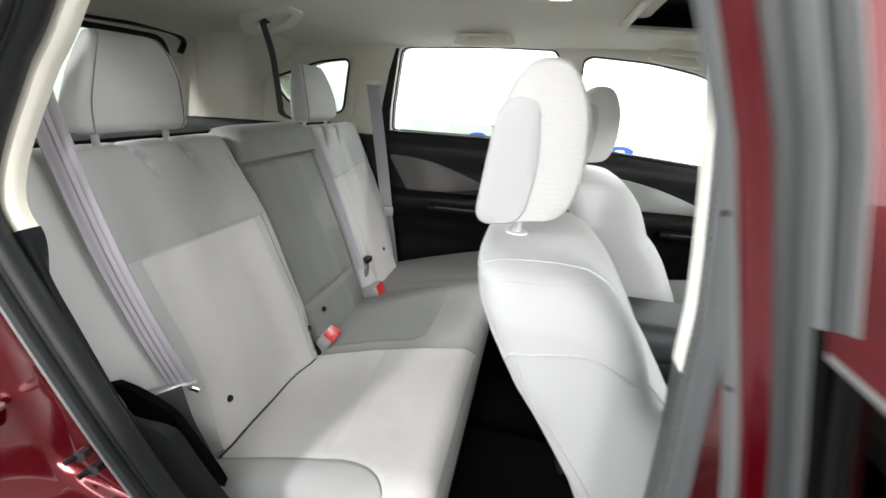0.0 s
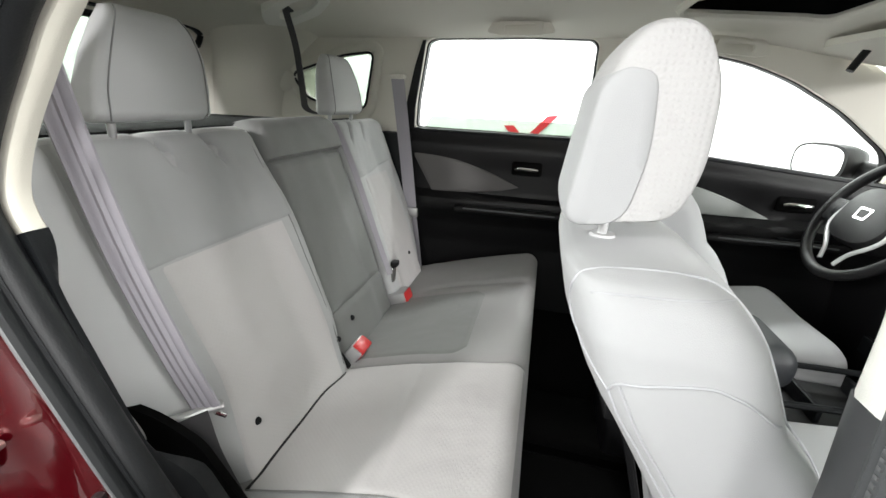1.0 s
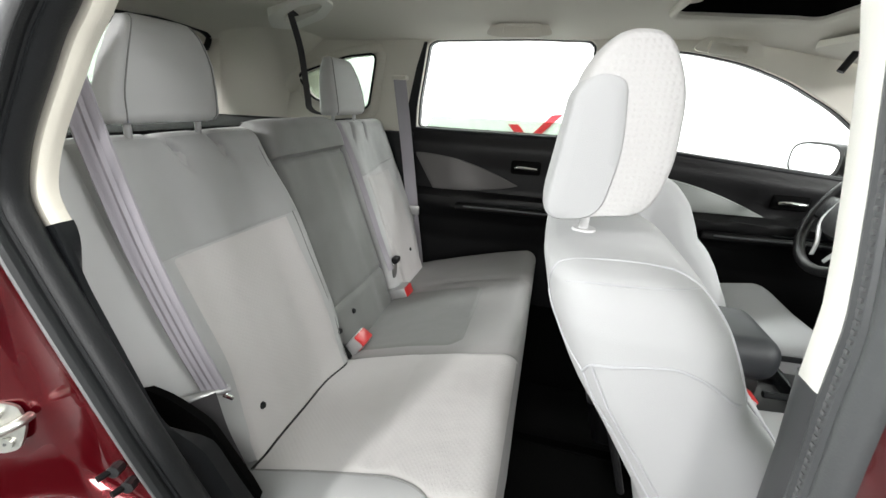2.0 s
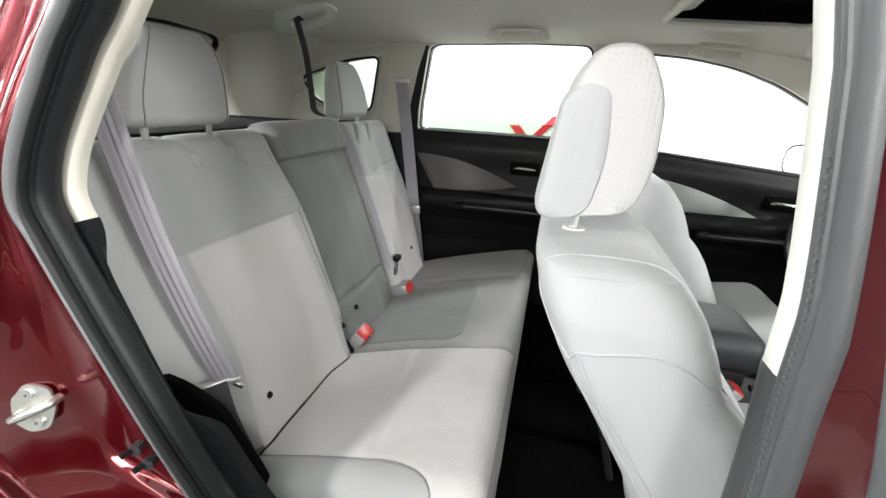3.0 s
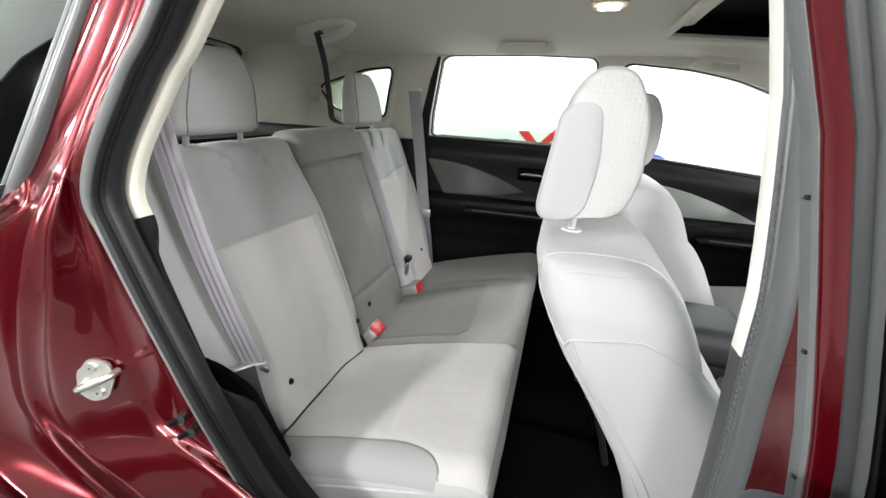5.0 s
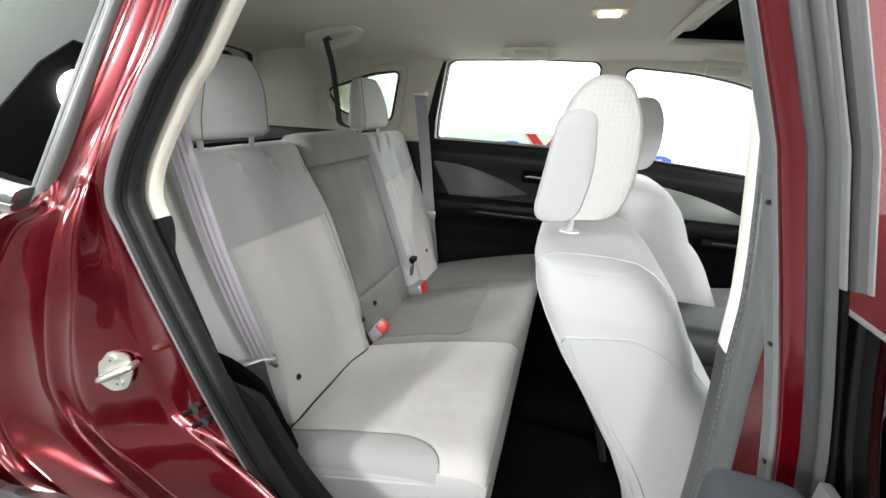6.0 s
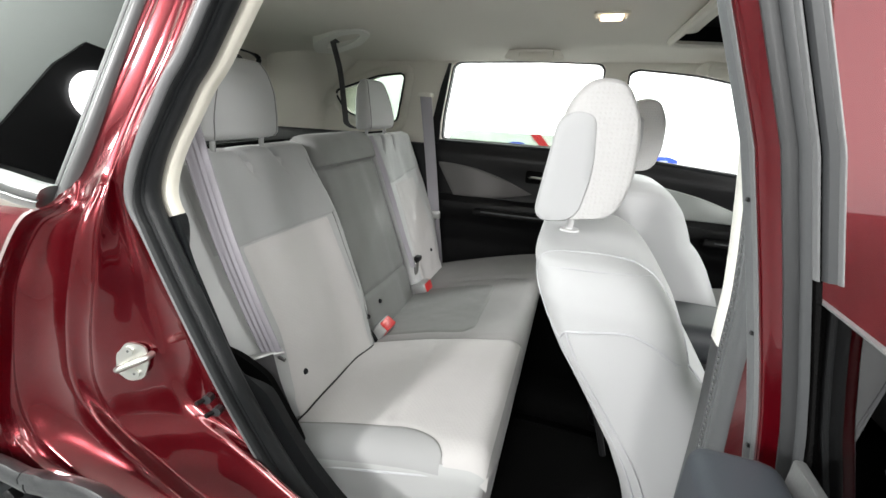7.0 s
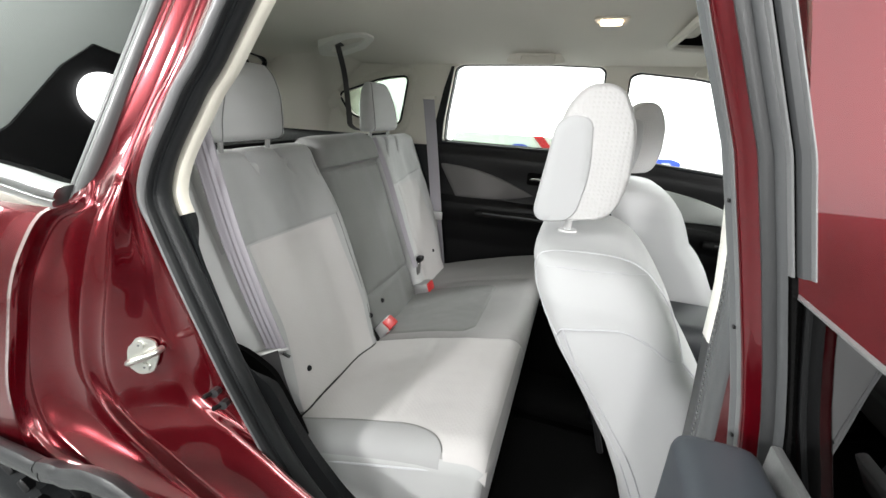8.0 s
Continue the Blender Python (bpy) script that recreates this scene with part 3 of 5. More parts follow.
# ---- car floor, console ----
solo("car_floor", box(-0.75, 1.5, -0.72, 0.72, 0.28, 0.33, 0), CARPET, "black carpeted car floor", "floor", "structure")
mat_1 = thing("floor_mat", "black carpet floor mat with bound edge on the car floor", "floor mat", at=(0.0, -0.33, 0.33))
part("mat_surface", box(-0.10, 0.24, -0.56, -0.12, 0.331, 0.339, 0.003), CARPET, mat_1)
part("mat_binding", tube([(a, b, 0.338) for a, b in rounded([(-0.10, -0.56), (-0.10, -0.12), (0.24, -0.12), (0.24, -0.56)], 0.03, 4)] + [(-0.10, -0.5, 0.338)], 0.004, 6), CARPET, mat_1)
solo("floor_tunnel", box(-0.6, 1.4, -0.1, 0.1, 0.33, 0.38, 0.03, 3), CARPET, "low black carpeted floor tunnel", "floor", "structure")
con = thing("centre_console", "charcoal centre console with padded armrest lid", "console", at=(0.4, 0, 0.38))
part("console_body", box(0.12, 0.95, -0.105, 0.105, 0.36, 0.56, 0.02, 3), BLACK, con)
part("armrest_lid", box(0.12, 0.475, -0.11, 0.11, 0.63, 0.735, 0.045, 6), CONSOLE, con, "charcoal padded armrest lid")
part("console_box", box(0.16, 0.44, -0.10, 0.10, 0.55, 0.645, 0.012, 2), BLACK, con)
for y in (-0.085, 0.085):
    part("tray_rail", tube([(0.46, y, 0.60), (0.6, y, 0.607), (0.86, y, 0.61)], 0.008, 8, 12), DARK, con)
for x in (0.54, 0.68):
    part("tray_divider", box(x, x + 0.012, -0.08, 0.08, 0.56, 0.598, 0.003), DARK, con)

# ---- far side: doors, trim, windows ----
def far_y(z, x=0.0):
    return 0.705 - 0.10 * max(0, z - 1.09) - 0.10 * max(0, -0.75 - x)


FAR = lambda a, b, d: (a, far_y(b, a) + d, b)
RWIN = [(-0.652, 1.095), (-0.642, 1.20), (-0.598, 1.415), (-0.57, 1.428), (-0.2, 1.433), (0.015, 1.427), (0.035, 1.41), (0.04, 1.085)]
FWIN = [(0.125, 1.07), (0.12, 1.395), (0.15, 1.41), (0.36, 1.392), (0.52, 1.36), (0.66, 1.31), (0.83, 1.22), (1.02, 1.08), (1.02, 0.98), (0.9, 0.985), (0.44, 1.025)]
QWIN = rounded([(-1.175, 1.29), (-0.95, 1.362), (-0.815, 1.378), (-0.865, 1.165), (-0.93, 1.15), (-1.12, 1.195)], 0.035, 5)
solo("lower_trim_left", box(-1.7, -0.66, 0.66, 0.72, 0.3, 1.075, 0.01), DARK, "dark plastic lower side trim beside the bench", "trim", "structure")
trim = solo("wall_left", plate([(-1.7, 1.03), (-1.7, 1.42), (-0.8, 1.47), (0.3, 1.48), (0.75, 1.42), (1.2, 1.15), (1.2, 0.95), (0.44, 1.02), (0.1, 1.06), (-0.62, 1.055), (-0.7, 1.04)],
            [rounded(RWIN, 0.02, 3), QWIN, rounded(FWIN, 0.05, 4)], FAR, 0.05, 0.12), HEAD, "beige moulded pillar and cant-rail trim of the car", "wall", "structure")


def far_door(name, x0, x1, top0, top1, label):
    """A dark door lining with its armrest; top0, top1: heights of its belt line at both ends."""
    d = thing(name, label, "car door", at=((x0 + x1) / 2, 0.74, 0.33))

    def f(u, v):
        x = x0 + (x1 - x0) * u
        zt = top0 + (top1 - top0) * u
        z = 0.33 + (zt - 0.33) * v
        y = 0.69 + 0.02 * ease(0.93, 1.0, v) - 0.012 * ease(0.80, 0.92, v)
        y -= 0.05 * ease(0.70, 0.80, z) * ease(0.845, 0.825, z) * ease(0.0, 0.12, u)
        y += 0.02 * ease(0.72, 0.6, z)
        return (x, y, z)
    part("door_lining", grid(f, 40, 60), BLACK, d, "black moulded door lining")
    part("belt_seal", box(x0, x1, 0.70, 0.72, min(top0, top1) - 0.02, min(top0, top1) + 0.004, 0.004), RUBBER, d) if abs(top0 - top1) < 0.005 else \
        part("belt_seal", tube([(x0, 0.708, top0 + 0.002), (x1, 0.708, top1 + 0.002)], 0.012, 8), RUBBER, d)
    return d


rd = far_door("rear_door", -0.70, 0.10, 1.085, 1.075, "closed rear door with black lining, grey cloth insert and half-lowered window")
fd = far_door("front_door", 0.10, 1.10, 1.075, 0.975, "closed front door with black lining, grey insert and lowered window")


def insert(name, tl, tip, bl, d, material, y=0.684):
    """A wing-shaped cloth insert from its rear edge to its tip."""
    def f(u, v):
        zt = tl[1] + (tip[1] - tl[1]) * u ** 1.9
        zb = bl[1] + (tip[1] - bl[1]) * u ** 3.0
        xl = bl[0] + (tl[0] - bl[0]) * v
        x = xl + (tip[0] - xl) * u
        k = min(1, min(u, 1 - u, v, 1 - v) / 0.06)
        return (x, y - 0.006 * math.sqrt(max(0, 1 - (1 - k) ** 2)), zb + (zt - zb) * v)
    return part(name, grid(f, 40, 20), material, d, "grey cloth insert")


insert("door_insert", (-0.655, 1.0), (-0.195, 0.882), (-0.565, 0.842), rd, CLOTH_DOOR)
insert("door_insert", (0.16, 0.985), (0.71, 0.845), (0.2, 0.84), fd, VINYL)


def door_bits(d, hx, hz, ax0, ax1, az):
    part("armrest", box(ax0, ax1, 0.615, 0.69, az - 0.03, az, 0.012, 3), BLACK, d, "black armrest")
    part("armrest_strip", box(ax0 + 0.04, ax1 - 0.04, 0.611, 0.62, az - 0.012, az - 0.006, 0.002), RUBBER_GREY, d)
    cup = part("handle_recess", box(hx - 0.02, hx + 0.10, 0.676, 0.69, hz - 0.026, hz + 0.03, 0.010, 3), CARPET, d)
    part("door_handle", tube([(hx, 0.670, hz), (hx + 0.02, 0.660, hz + 0.004), (hx + 0.06, 0.660, hz + 0.002), (hx + 0.08, 0.670, hz)], 0.011, 10, 16, 0.7), CHROME, cup, "chrome inner handle")
    for k in range(4):
        part("window_switch", box(ax1 - 0.20 + 0.032 * k, ax1 - 0.178 + 0.032 * k, 0.645, 0.67, az + 0.006, az + 0.013, 0.003), SATIN, d)
    part("switch_panel", box(ax1 - 0.22, ax1 - 0.06, 0.63, 0.685, az, az + 0.008, 0.003), DARK, d)


door_bits(rd, -0.21, 0.958, -0.45, 0.0, 0.80)
door_bits(fd, 0.735, 0.905, 0.5, 0.95, 0.785)


def pane(name, poly, mapper, material, parent, label=""):
    ob = part(name, plate(poly, [], mapper, 0.004), material, parent, label, False)
    ob.visible_shadow = False
    return ob


pane("window_pane", rounded([(-0.645, 1.05), (-0.585, 1.146), (0.045, 1.140), (0.045, 1.05)], 0.02), lambda a, b, d: (a, far_y(b, a) + 0.022 + d, b), TINT, rd, "half-lowered green-tinted pane")
for nm, poly, d in (("window_frame", RWIN, rd), ("window_frame", FWIN, fd)):
    part(nm, plate([(a, b) for a, b in rounded(poly, 0.05 if poly is FWIN else 0.02, 4)],
                   [[(cx + (a - cx) * 0.98, cz + (b - cz) * 0.972) for a, b in rounded(poly, 0.05 if poly is FWIN else 0.02, 4)] for cx, cz in [(sum(p[0] for p in poly) / len(poly), sum(p[1] for p in poly) / len(poly))]],
                   lambda a, b, d: (a, far_y(b, a) + 0.018 + d, b), 0.03), BLACK, d, "black window frame")
part("window_post", plate([(-0.708, 1.06), (-0.695, 1.15), (-0.645, 1.33), (-0.611, 1.42), (-0.599, 1.42), (-0.616, 1.33), (-0.649, 1.17), (-0.655, 1.06)], [], lambda a, b, d: (a, far_y(b, a) - 0.006 + d, b), 0.008), BLACK, rd, "black post behind the window")
qw = thing("window_1", "rear quarter window of pale green glass", "window", at=(-1, 0.66, 1.15), kind="structure")
pane("window_pane", QWIN, lambda a, b, d: (a, far_y(b, a) + 0.03 + d, b), TINT, qw)
part("window_surround", tube([(-1.0 + (a + 1.0) * 1.14, far_y(b, a) + 0.002, 1.27 + (b - 1.27) * 1.22) for a, b in QWIN + QWIN[:2]], 0.020, 10, 0, 0.45, (0, 1, 0)), HEAD, qw, "beige moulded surround")
part("window_seal", tube([(a, far_y(b, a) - 0.002, b) for a, b in QWIN + QWIN[:1]], 0.005, 6), RUBBER, qw)


part("pillar_fold", skin([ring(x, y, r * 1.25, r, z, 24, 0.9) for x, y, r, z in ((-1.45, 0.80, 0.20, 1.05), (-1.43, 0.785, 0.195, 1.15), (-1.40, 0.765, 0.19, 1.25), (-1.35, 0.74, 0.19, 1.35), (-1.29, 0.70, 0.20, 1.42), (-1.22, 0.65, 0.22, 1.47))]), HEAD, qw, "moulded fold of the rear pillar trim")
part("trim_bulge", skin([[(-1.235 + a * k, 0.672 - d - 0.10 * max(0, 1.27 + b * k - 1.09), 1.27 + b * k) for a, b in [(0.075 * math.cos(2 * math.pi * i / 28), 0.055 * math.sin(2 * math.pi * i / 28)) for i in range(28)]] for k, d in ((1.15, -0.004), (1.0, 0.012), (0.85, 0.022), (0.6, 0.028), (0.25, 0.030))]), HEAD, qw)


# ---- roof ----
def roof(x, y):
    return 1.475 - 0.05 * (abs(y) / 0.68) ** 2.4 - 0.02 * ease(-0.6, -1.7, x) - 0.10 * ease(0.35, 1.1, x)


SX0, SX1, SY = 0.20, 0.575, 0.43
solo("ceiling_car", plate([(-1.7, -0.66), (-1.7, 0.66), (1.0, 0.66), (1.0, -0.66)], [rounded([(SX0, -SY), (SX0, SY), (SX1, SY), (SX1, -SY)], 0.06, 6)],
                          lambda a, b, d: (a, b, roof(a, b) + d), 0.05, 0.08), HEAD, "greige cloth headliner of the car", "ceiling", "structure")
solo("roof_skin", grid(lambda u, v: (-1.7 + 2.75 * u, -0.68 + 1.36 * v, roof(-1.7 + 2.75 * u, -0.68 + 1.36 * v) + 0.12), 20, 14), RED, "red painted roof panel of the car", "roof", "structure")
sr = thing("sunroof", "open sunroof well with beige rim and black frame", "sunroof", at=(0.42, 0, 1.48))
part("sunroof_rim", tube([(a, b, roof(a, b) - 0.002) for a, b in rounded([(SX0, -SY), (SX0, SY), (SX1, SY), (SX1, -SY)], 0.06, 8)] + [(SX0, -SY + 0.06, roof(SX0, SY))], 0.012, 8), HEAD, sr)
part("sunshade", plate(rounded([(SX0 + 0.008, -SY + 0.01), (SX0 + 0.008, SY - 0.01), (SX0 + 0.07, SY - 0.01), (SX0 + 0.08, 0.0), (SX0 + 0.07, -SY + 0.01)], 0.03, 5), [], lambda a, b, d: (a, b, roof(a, b) + 0.026 + d), 0.006, 0.08), HEAD, sr, "beige sliding sunshade")
part("shade_handle", box(0.225, 0.26, 0.10, 0.19, 1.486, 1.496, 0.005, 3), BEIGE, sr)
WELL = rounded([(SX0 + 0.004, -SY + 0.004), (SX0 + 0.004, SY - 0.004), (SX1 - 0.004, SY - 0.004), (SX1 - 0.004, -SY + 0.004)], 0.06, 6)
part("well_lining", skin([[(a, b, roof(a, b) + 0.006) for a, b in WELL + WELL[:1]], [(a, b, 1.52) for a, b in WELL + WELL[:1]]], False, False), CARPET, sr, "black well lining")
part("sunroof_frame", box(SX0 - 0.02, SX1 + 0.02, -SY - 0.02, SY + 0.02, 1.505, 1.52, 0.004), CARPET, sr)

# ---- near side: door opening, jamb, quarter panel ----
def near_y(z):
    return -0.735 + 0.12 * max(0, z - 1.08)


APER = spline([(-0.40, 0, 1.465), (-0.435, 0, 1.415), (-0.477, 0, 1.355), (-0.523, 0, 1.29), (-0.554, 0, 1.255), (-0.580, 0, 1.218), (-0.609, 0, 1.176), (-0.631, 0, 1.137), (-0.643, 0, 1.10), (-0.642, 0, 1.07), (-0.634, 0, 1.045),
               (-0.607, 0, 0.968), (-0.577, 0, 0.89), (-0.533, 0, 0.782), (-0.487, 0, 0.686), (-0.452, 0, 0.622), (-0.405, 0, 0.555), (-0.33, 0, 0.48), (-0.2, 0, 0.42), (0.0, 0, 0.39), (0.2, 0, 0.39)], 120)


def sweep(profile, lo=0, hi=120, closed=False, bm=None):
    """Carry a section (outward, sideways) along the door opening; profile(z) gives its points."""
    rings = []
    for k in range(lo, hi):
        p = APER[k]
        t = (APER[min(k + 1, 119)] - APER[max(k - 1, 0)]).normalized()
        n = Vector((t.z, 0, -t.x))
        if n.x > 0 and p.z > 0.5:
            n = -n
        if p.z <= 0.5 and n.z > 0:
            n = -n
        rings.append([(p.x + n.x * u, near_y(p.z) + v, p.z + n.z * u) for u, v in profile(p.z)])
    return skin(rings, closed=closed, caps=closed, bm=bm)


# the pressed lines of the jamb, from the seal outwards to the hem of the quarter panel
SEAL_EDGE = [min(APER, key=lambda p: abs(p.z - z) + (9 if p.x > -0.38 else 0)) for z in (1.355, 1.29, 1.215, 1.132, 1.10, 1.052, 0.985, 0.92, 0.84, 0.785, 0.735, 0.687, 0.629, 0.563)]
SEAL_EDGE = [(p.x, near_y(p.z) - 0.002, p.z) for p in SEAL_EDGE]
INNER_RIDGE = [(-0.526, -0.671, 1.363), (-0.561, -0.69, 1.292), (-0.61, -0.712, 1.213), (-0.649, -0.736, 1.131), (-0.661, -0.74, 1.096), (-0.66, -0.745, 1.044), (-0.652, -0.75, 0.97),
    (-0.65, -0.75, 0.91), (-0.632, -0.75, 0.827), (-0.617, -0.75, 0.771), (-0.589, -0.75, 0.727), (-0.519, -0.748, 0.692), (-0.455, -0.745, 0.658), (-0.399, -0.745, 0.63)]
STRIKER_EDGE = [(-0.542, -0.673, 1.363), (-0.575, -0.692, 1.291), (-0.62, -0.714, 1.213), (-0.654, -0.74, 1.133), (-0.656, -0.753, 1.105), (-0.659, -0.775, 1.051), (-0.668, -0.788, 0.982),
    (-0.683, -0.796, 0.919), (-0.7, -0.8, 0.861), (-0.717, -0.8, 0.791), (-0.707, -0.8, 0.723), (-0.666, -0.8, 0.688), (-0.612, -0.8, 0.652), (-0.542, -0.8, 0.616)]
OUTER_RIDGE = [(-0.556, -0.674, 1.363), (-0.592, -0.694, 1.291), (-0.633, -0.715, 1.212), (-0.669, -0.744, 1.131), (-0.671, -0.761, 1.104), (-0.688, -0.783, 1.054), (-0.699, -0.797, 1.003),
    (-0.711, -0.808, 0.944), (-0.731, -0.814, 0.872), (-0.743, -0.817, 0.795), (-0.717, -0.818, 0.734), (-0.673, -0.82, 0.694), (-0.612, -0.822, 0.665), (-0.541, -0.825, 0.632)]
PANEL_EDGE = [(-0.581, -0.678, 1.364), (-0.62, -0.698, 1.29), (-0.666, -0.719, 1.211), (-0.71, -0.744, 1.127), (-0.714, -0.768, 1.074), (-0.759, -0.788, 1.047), (-0.783, -0.81, 0.998),
    (-0.795, -0.828, 0.945), (-0.81, -0.843, 0.859), (-0.823, -0.852, 0.774), (-0.804, -0.858, 0.703), (-0.738, -0.862, 0.67), (-0.665, -0.866, 0.649), (-0.587, -0.87, 0.633)]
HEM_INNER = [(-0.592, -0.679, 1.363), (-0.631, -0.699, 1.29), (-0.677, -0.721, 1.211), (-0.72, -0.746, 1.126), (-0.722, -0.775, 1.083), (-0.759, -0.8, 1.057), (-0.776, -0.822, 1.012),
    (-0.79, -0.84, 0.961), (-0.803, -0.854, 0.887), (-0.836, -0.866, 0.769), (-0.824, -0.872, 0.696), (-0.768, -0.876, 0.658), (-0.681, -0.88, 0.651), (-0.6, -0.882, 0.635)]
HEM_OUTER = [(-0.599, -0.68, 1.363), (-0.639, -0.7, 1.29), (-0.685, -0.722, 1.21), (-0.732, -0.746, 1.125), (-0.726, -0.78, 1.083), (-0.756, -0.807, 1.064), (-0.775, -0.832, 1.015),
    (-0.794, -0.85, 0.955), (-0.81, -0.865, 0.872), (-0.835, -0.876, 0.777), (-0.829, -0.882, 0.691), (-0.799, -0.886, 0.65), (-0.709, -0.888, 0.648), (-0.607, -0.89, 0.636)]


def pressed(line, n=150):
    """A pressed line, carried on a little past both ends."""
    P = [Vector(p) for p in line]
    return spline([P[0] * 2.6 - P[1] * 1.6] + P + [P[-1] * 3.0 - P[-2] * 2.0], n)


def jamb_skin():
    """The door jamb: faces between the pressed lines, with beads along them and soft edges."""
    rows = [pressed(l) for l in (SEAL_EDGE, INNER_RIDGE, STRIKER_EDGE, OUTER_RIDGE, PANEL_EDGE, HEM_INNER, HEM_OUTER)]
    out = Vector((0.45, -0.88, 0.15)).normalized()
    cuts = (0.0, 0.05, 0.11, 0.18, 0.28, 0.4, 0.5, 0.6, 0.72, 0.82, 0.89, 0.95)
    sag = (0.009, -0.002, 0.006, 0.012, 0.006, -0.001)
    rings = []
    for k in range(150):
        P = [r[k] for r in rows]
        low = ease(38, 70, k)
        ring_k = []
        for i, (a, b) in enumerate(zip(P, P[1:])):
            for c in cuts:
                p = a.lerp(b, c) - out * (sag[i] * low * math.sin(math.pi * c) ** 0.7)
                ring_k.append(p)
        ring_k.append(P[-1])
        for i, h in ((1, 0.006), (2, 0.005), (3, 0.003), (4, 0.003), (5, 0.003)):
            for j, g in ((-2, 0.25), (-1, 0.7), (0, 1.0), (1, 0.7), (2, 0.25)):
                ring_k[i * len(cuts) + j] = ring_k[i * len(cuts) + j] + out * (h * g * (0.3 + 0.7 * low))
        for _ in range(5):
            ring_k = [ring_k[0]] + [(a + b * 2 + c) / 4 for a, b, c in zip(ring_k, ring_k[1:], ring_k[2:])] + [ring_k[-1]]
        rings.append(ring_k + [ring_k[-1] + Vector((-0.012, 0.002, 0.0)), ring_k[-1] + Vector((-0.014, 0.02, 0.0))])
    return skin(rings, False, False)


body = thing("car_body", "deep red car body side with open rear door aperture", "car body", at=(-0.8, -0.85, 0.0))
part("door_jamb", jamb_skin(), RED, body, "glossy red painted door jamb")
part("door_seal", sweep(lambda z: [(0.002, -0.004), (-0.006, -0.006), (-0.011, -0.002), (-0.0115, 0.004), (-0.009, 0.0075), (-0.0085, 0.0095), (-0.011, 0.012), (-0.0140, 0.018), (-0.0150, 0.026), (-0.0130, 0.036), (-0.007, 0.043), (0.004, 0.047), (0.006, 0.02)], closed=True), SEAL, body, "dark grey rubber door seal")
part("seal_lip", sweep(lambda z: [(-0.004 + (0.0022 + 0.0046 * ease(1.02, 1.12, z)) * math.cos(a), -0.0055 + (0.0025 + 0.0035 * ease(1.02, 1.12, z)) * math.sin(a)) for a in [2 * math.pi * i / 12 for i in range(12)]], 0, 120, closed=True), LIP, body, "grey rubber lip")
part("seal_fin", sweep(lambda z: [(-0.0115 + 0.0012 * math.cos(a), 0.0115 + 0.0012 * math.sin(a)) for a in [2 * math.pi * i / 6 for i in range(6)]], 0, 120, closed=True), RUBBER, body, "thin raised fin of the seal")
kz = min(range(120), key=lambda k: abs(APER[k].z - 1.04) + (0 if k < 80 else 9))
solo("pillar_trim", sweep(lambda z: [(0.004, 0.0475), (-0.006, 0.0455), (-0.0135, 0.0455), (-0.0165, 0.049), (-0.0170, 0.056), (-0.0150, 0.066), (-0.004, 0.073), (0.012, 0.075)], 0, kz), BEIGE, "pale beige rear pillar trim beside the door seal", "trim", "structure")
def lower_section(z):
    """Section of the lower trim: flush with the pillar trim at its top, drawn back below it, broad over the sill."""
    a, b, c = 0.012 * ease(0.75, 1.0, z), 0.0095 * ease(0.96, 1.045, z), ease(0.79, 0.71, z)
    return [(0.016, 0.045), (0.010 - a - b, 0.0440), (0.008 - a * 1.2 - b, 0.0455), (0.0065 - a * 1.1 - b, 0.049), (0.0075 - a * 1.1 - b, 0.053),
            (0.012 - 0.014 * c - 2.4 * b, 0.056 + 0.015 * c + 1.5 * b), (0.026 - 0.016 * c, 0.058 + 0.04 * c + 1.5 * b)]


solo("lower_trim", sweep(lower_section, kz - 1, 120), DARK, "dark grey plastic lower trim and sill cover", "trim", "structure")


# ---- near side: quarter window, mouldings, striker, wheel ----
def ext_y(z):
    return -0.755 + 0.30 * (z - 1.08)


NEARW = lambda a, b, d: (a, -far_y(b, a) + 0.045 + d, b)
solo("wall_right", plate([(-1.7, 0.3), (-1.7, 1.42), (-0.8, 1.47), (-0.56, 1.47), (-0.60, 1.36), (-0.69, 1.22), (-0.71, 1.08), (-0.70, 0.3)], [QWIN], NEARW, 0.03, 0.12),
     HEAD, "beige moulded luggage side trim of the car", "wall", "structure")
qn = thing("window_2", "rear quarter window of dark privacy glass", "window", at=(-1.0, -0.76, 1.1), kind="structure")
pane("window_pane", [(-0.752, 1.083), (-0.622, 1.362), (-0.585, 1.44), (-1.7, 1.44), (-1.7, 1.10), (-0.95, 1.09)], lambda a, b, d: (a, ext_y(b) + d, b), PRIV, qn)


def bar(path, prof, closed=True):
    """A bar of the section prof(k) = [(dx, dy)...] or [(dx, dy, dz)...] along points."""
    return skin([[tuple(Vector(p) + Vector((*q, 0)[:3])) for q in prof] for p in path], closed, closed)


strip = spline([(-0.755, 0, 1.078), (-0.733, 0, 1.125), (-0.703, 0, 1.19), (-0.674, 0, 1.255), (-0.644, 0, 1.32), (-0.580, 0, 1.46)], 30)
strip = [Vector((p.x, ext_y(p.z) - 0.004, p.z)) for p in strip]
part("window_strip", bar(strip, [(-0.020, 0.006), (-0.0195, -0.002), (-0.0175, -0.007), (-0.0135, -0.0095), (-0.008, -0.0105), (-0.005, -0.010), (-0.0038, -0.008), (-0.0025, -0.008), (-0.0012, -0.011), (0.0035, -0.0135), (0.009, -0.0145), (0.014, -0.0135), (0.018, -0.010), (0.0195, -0.005), (0.020, 0.004)]), SATIN, qn, "satin grey window strip")
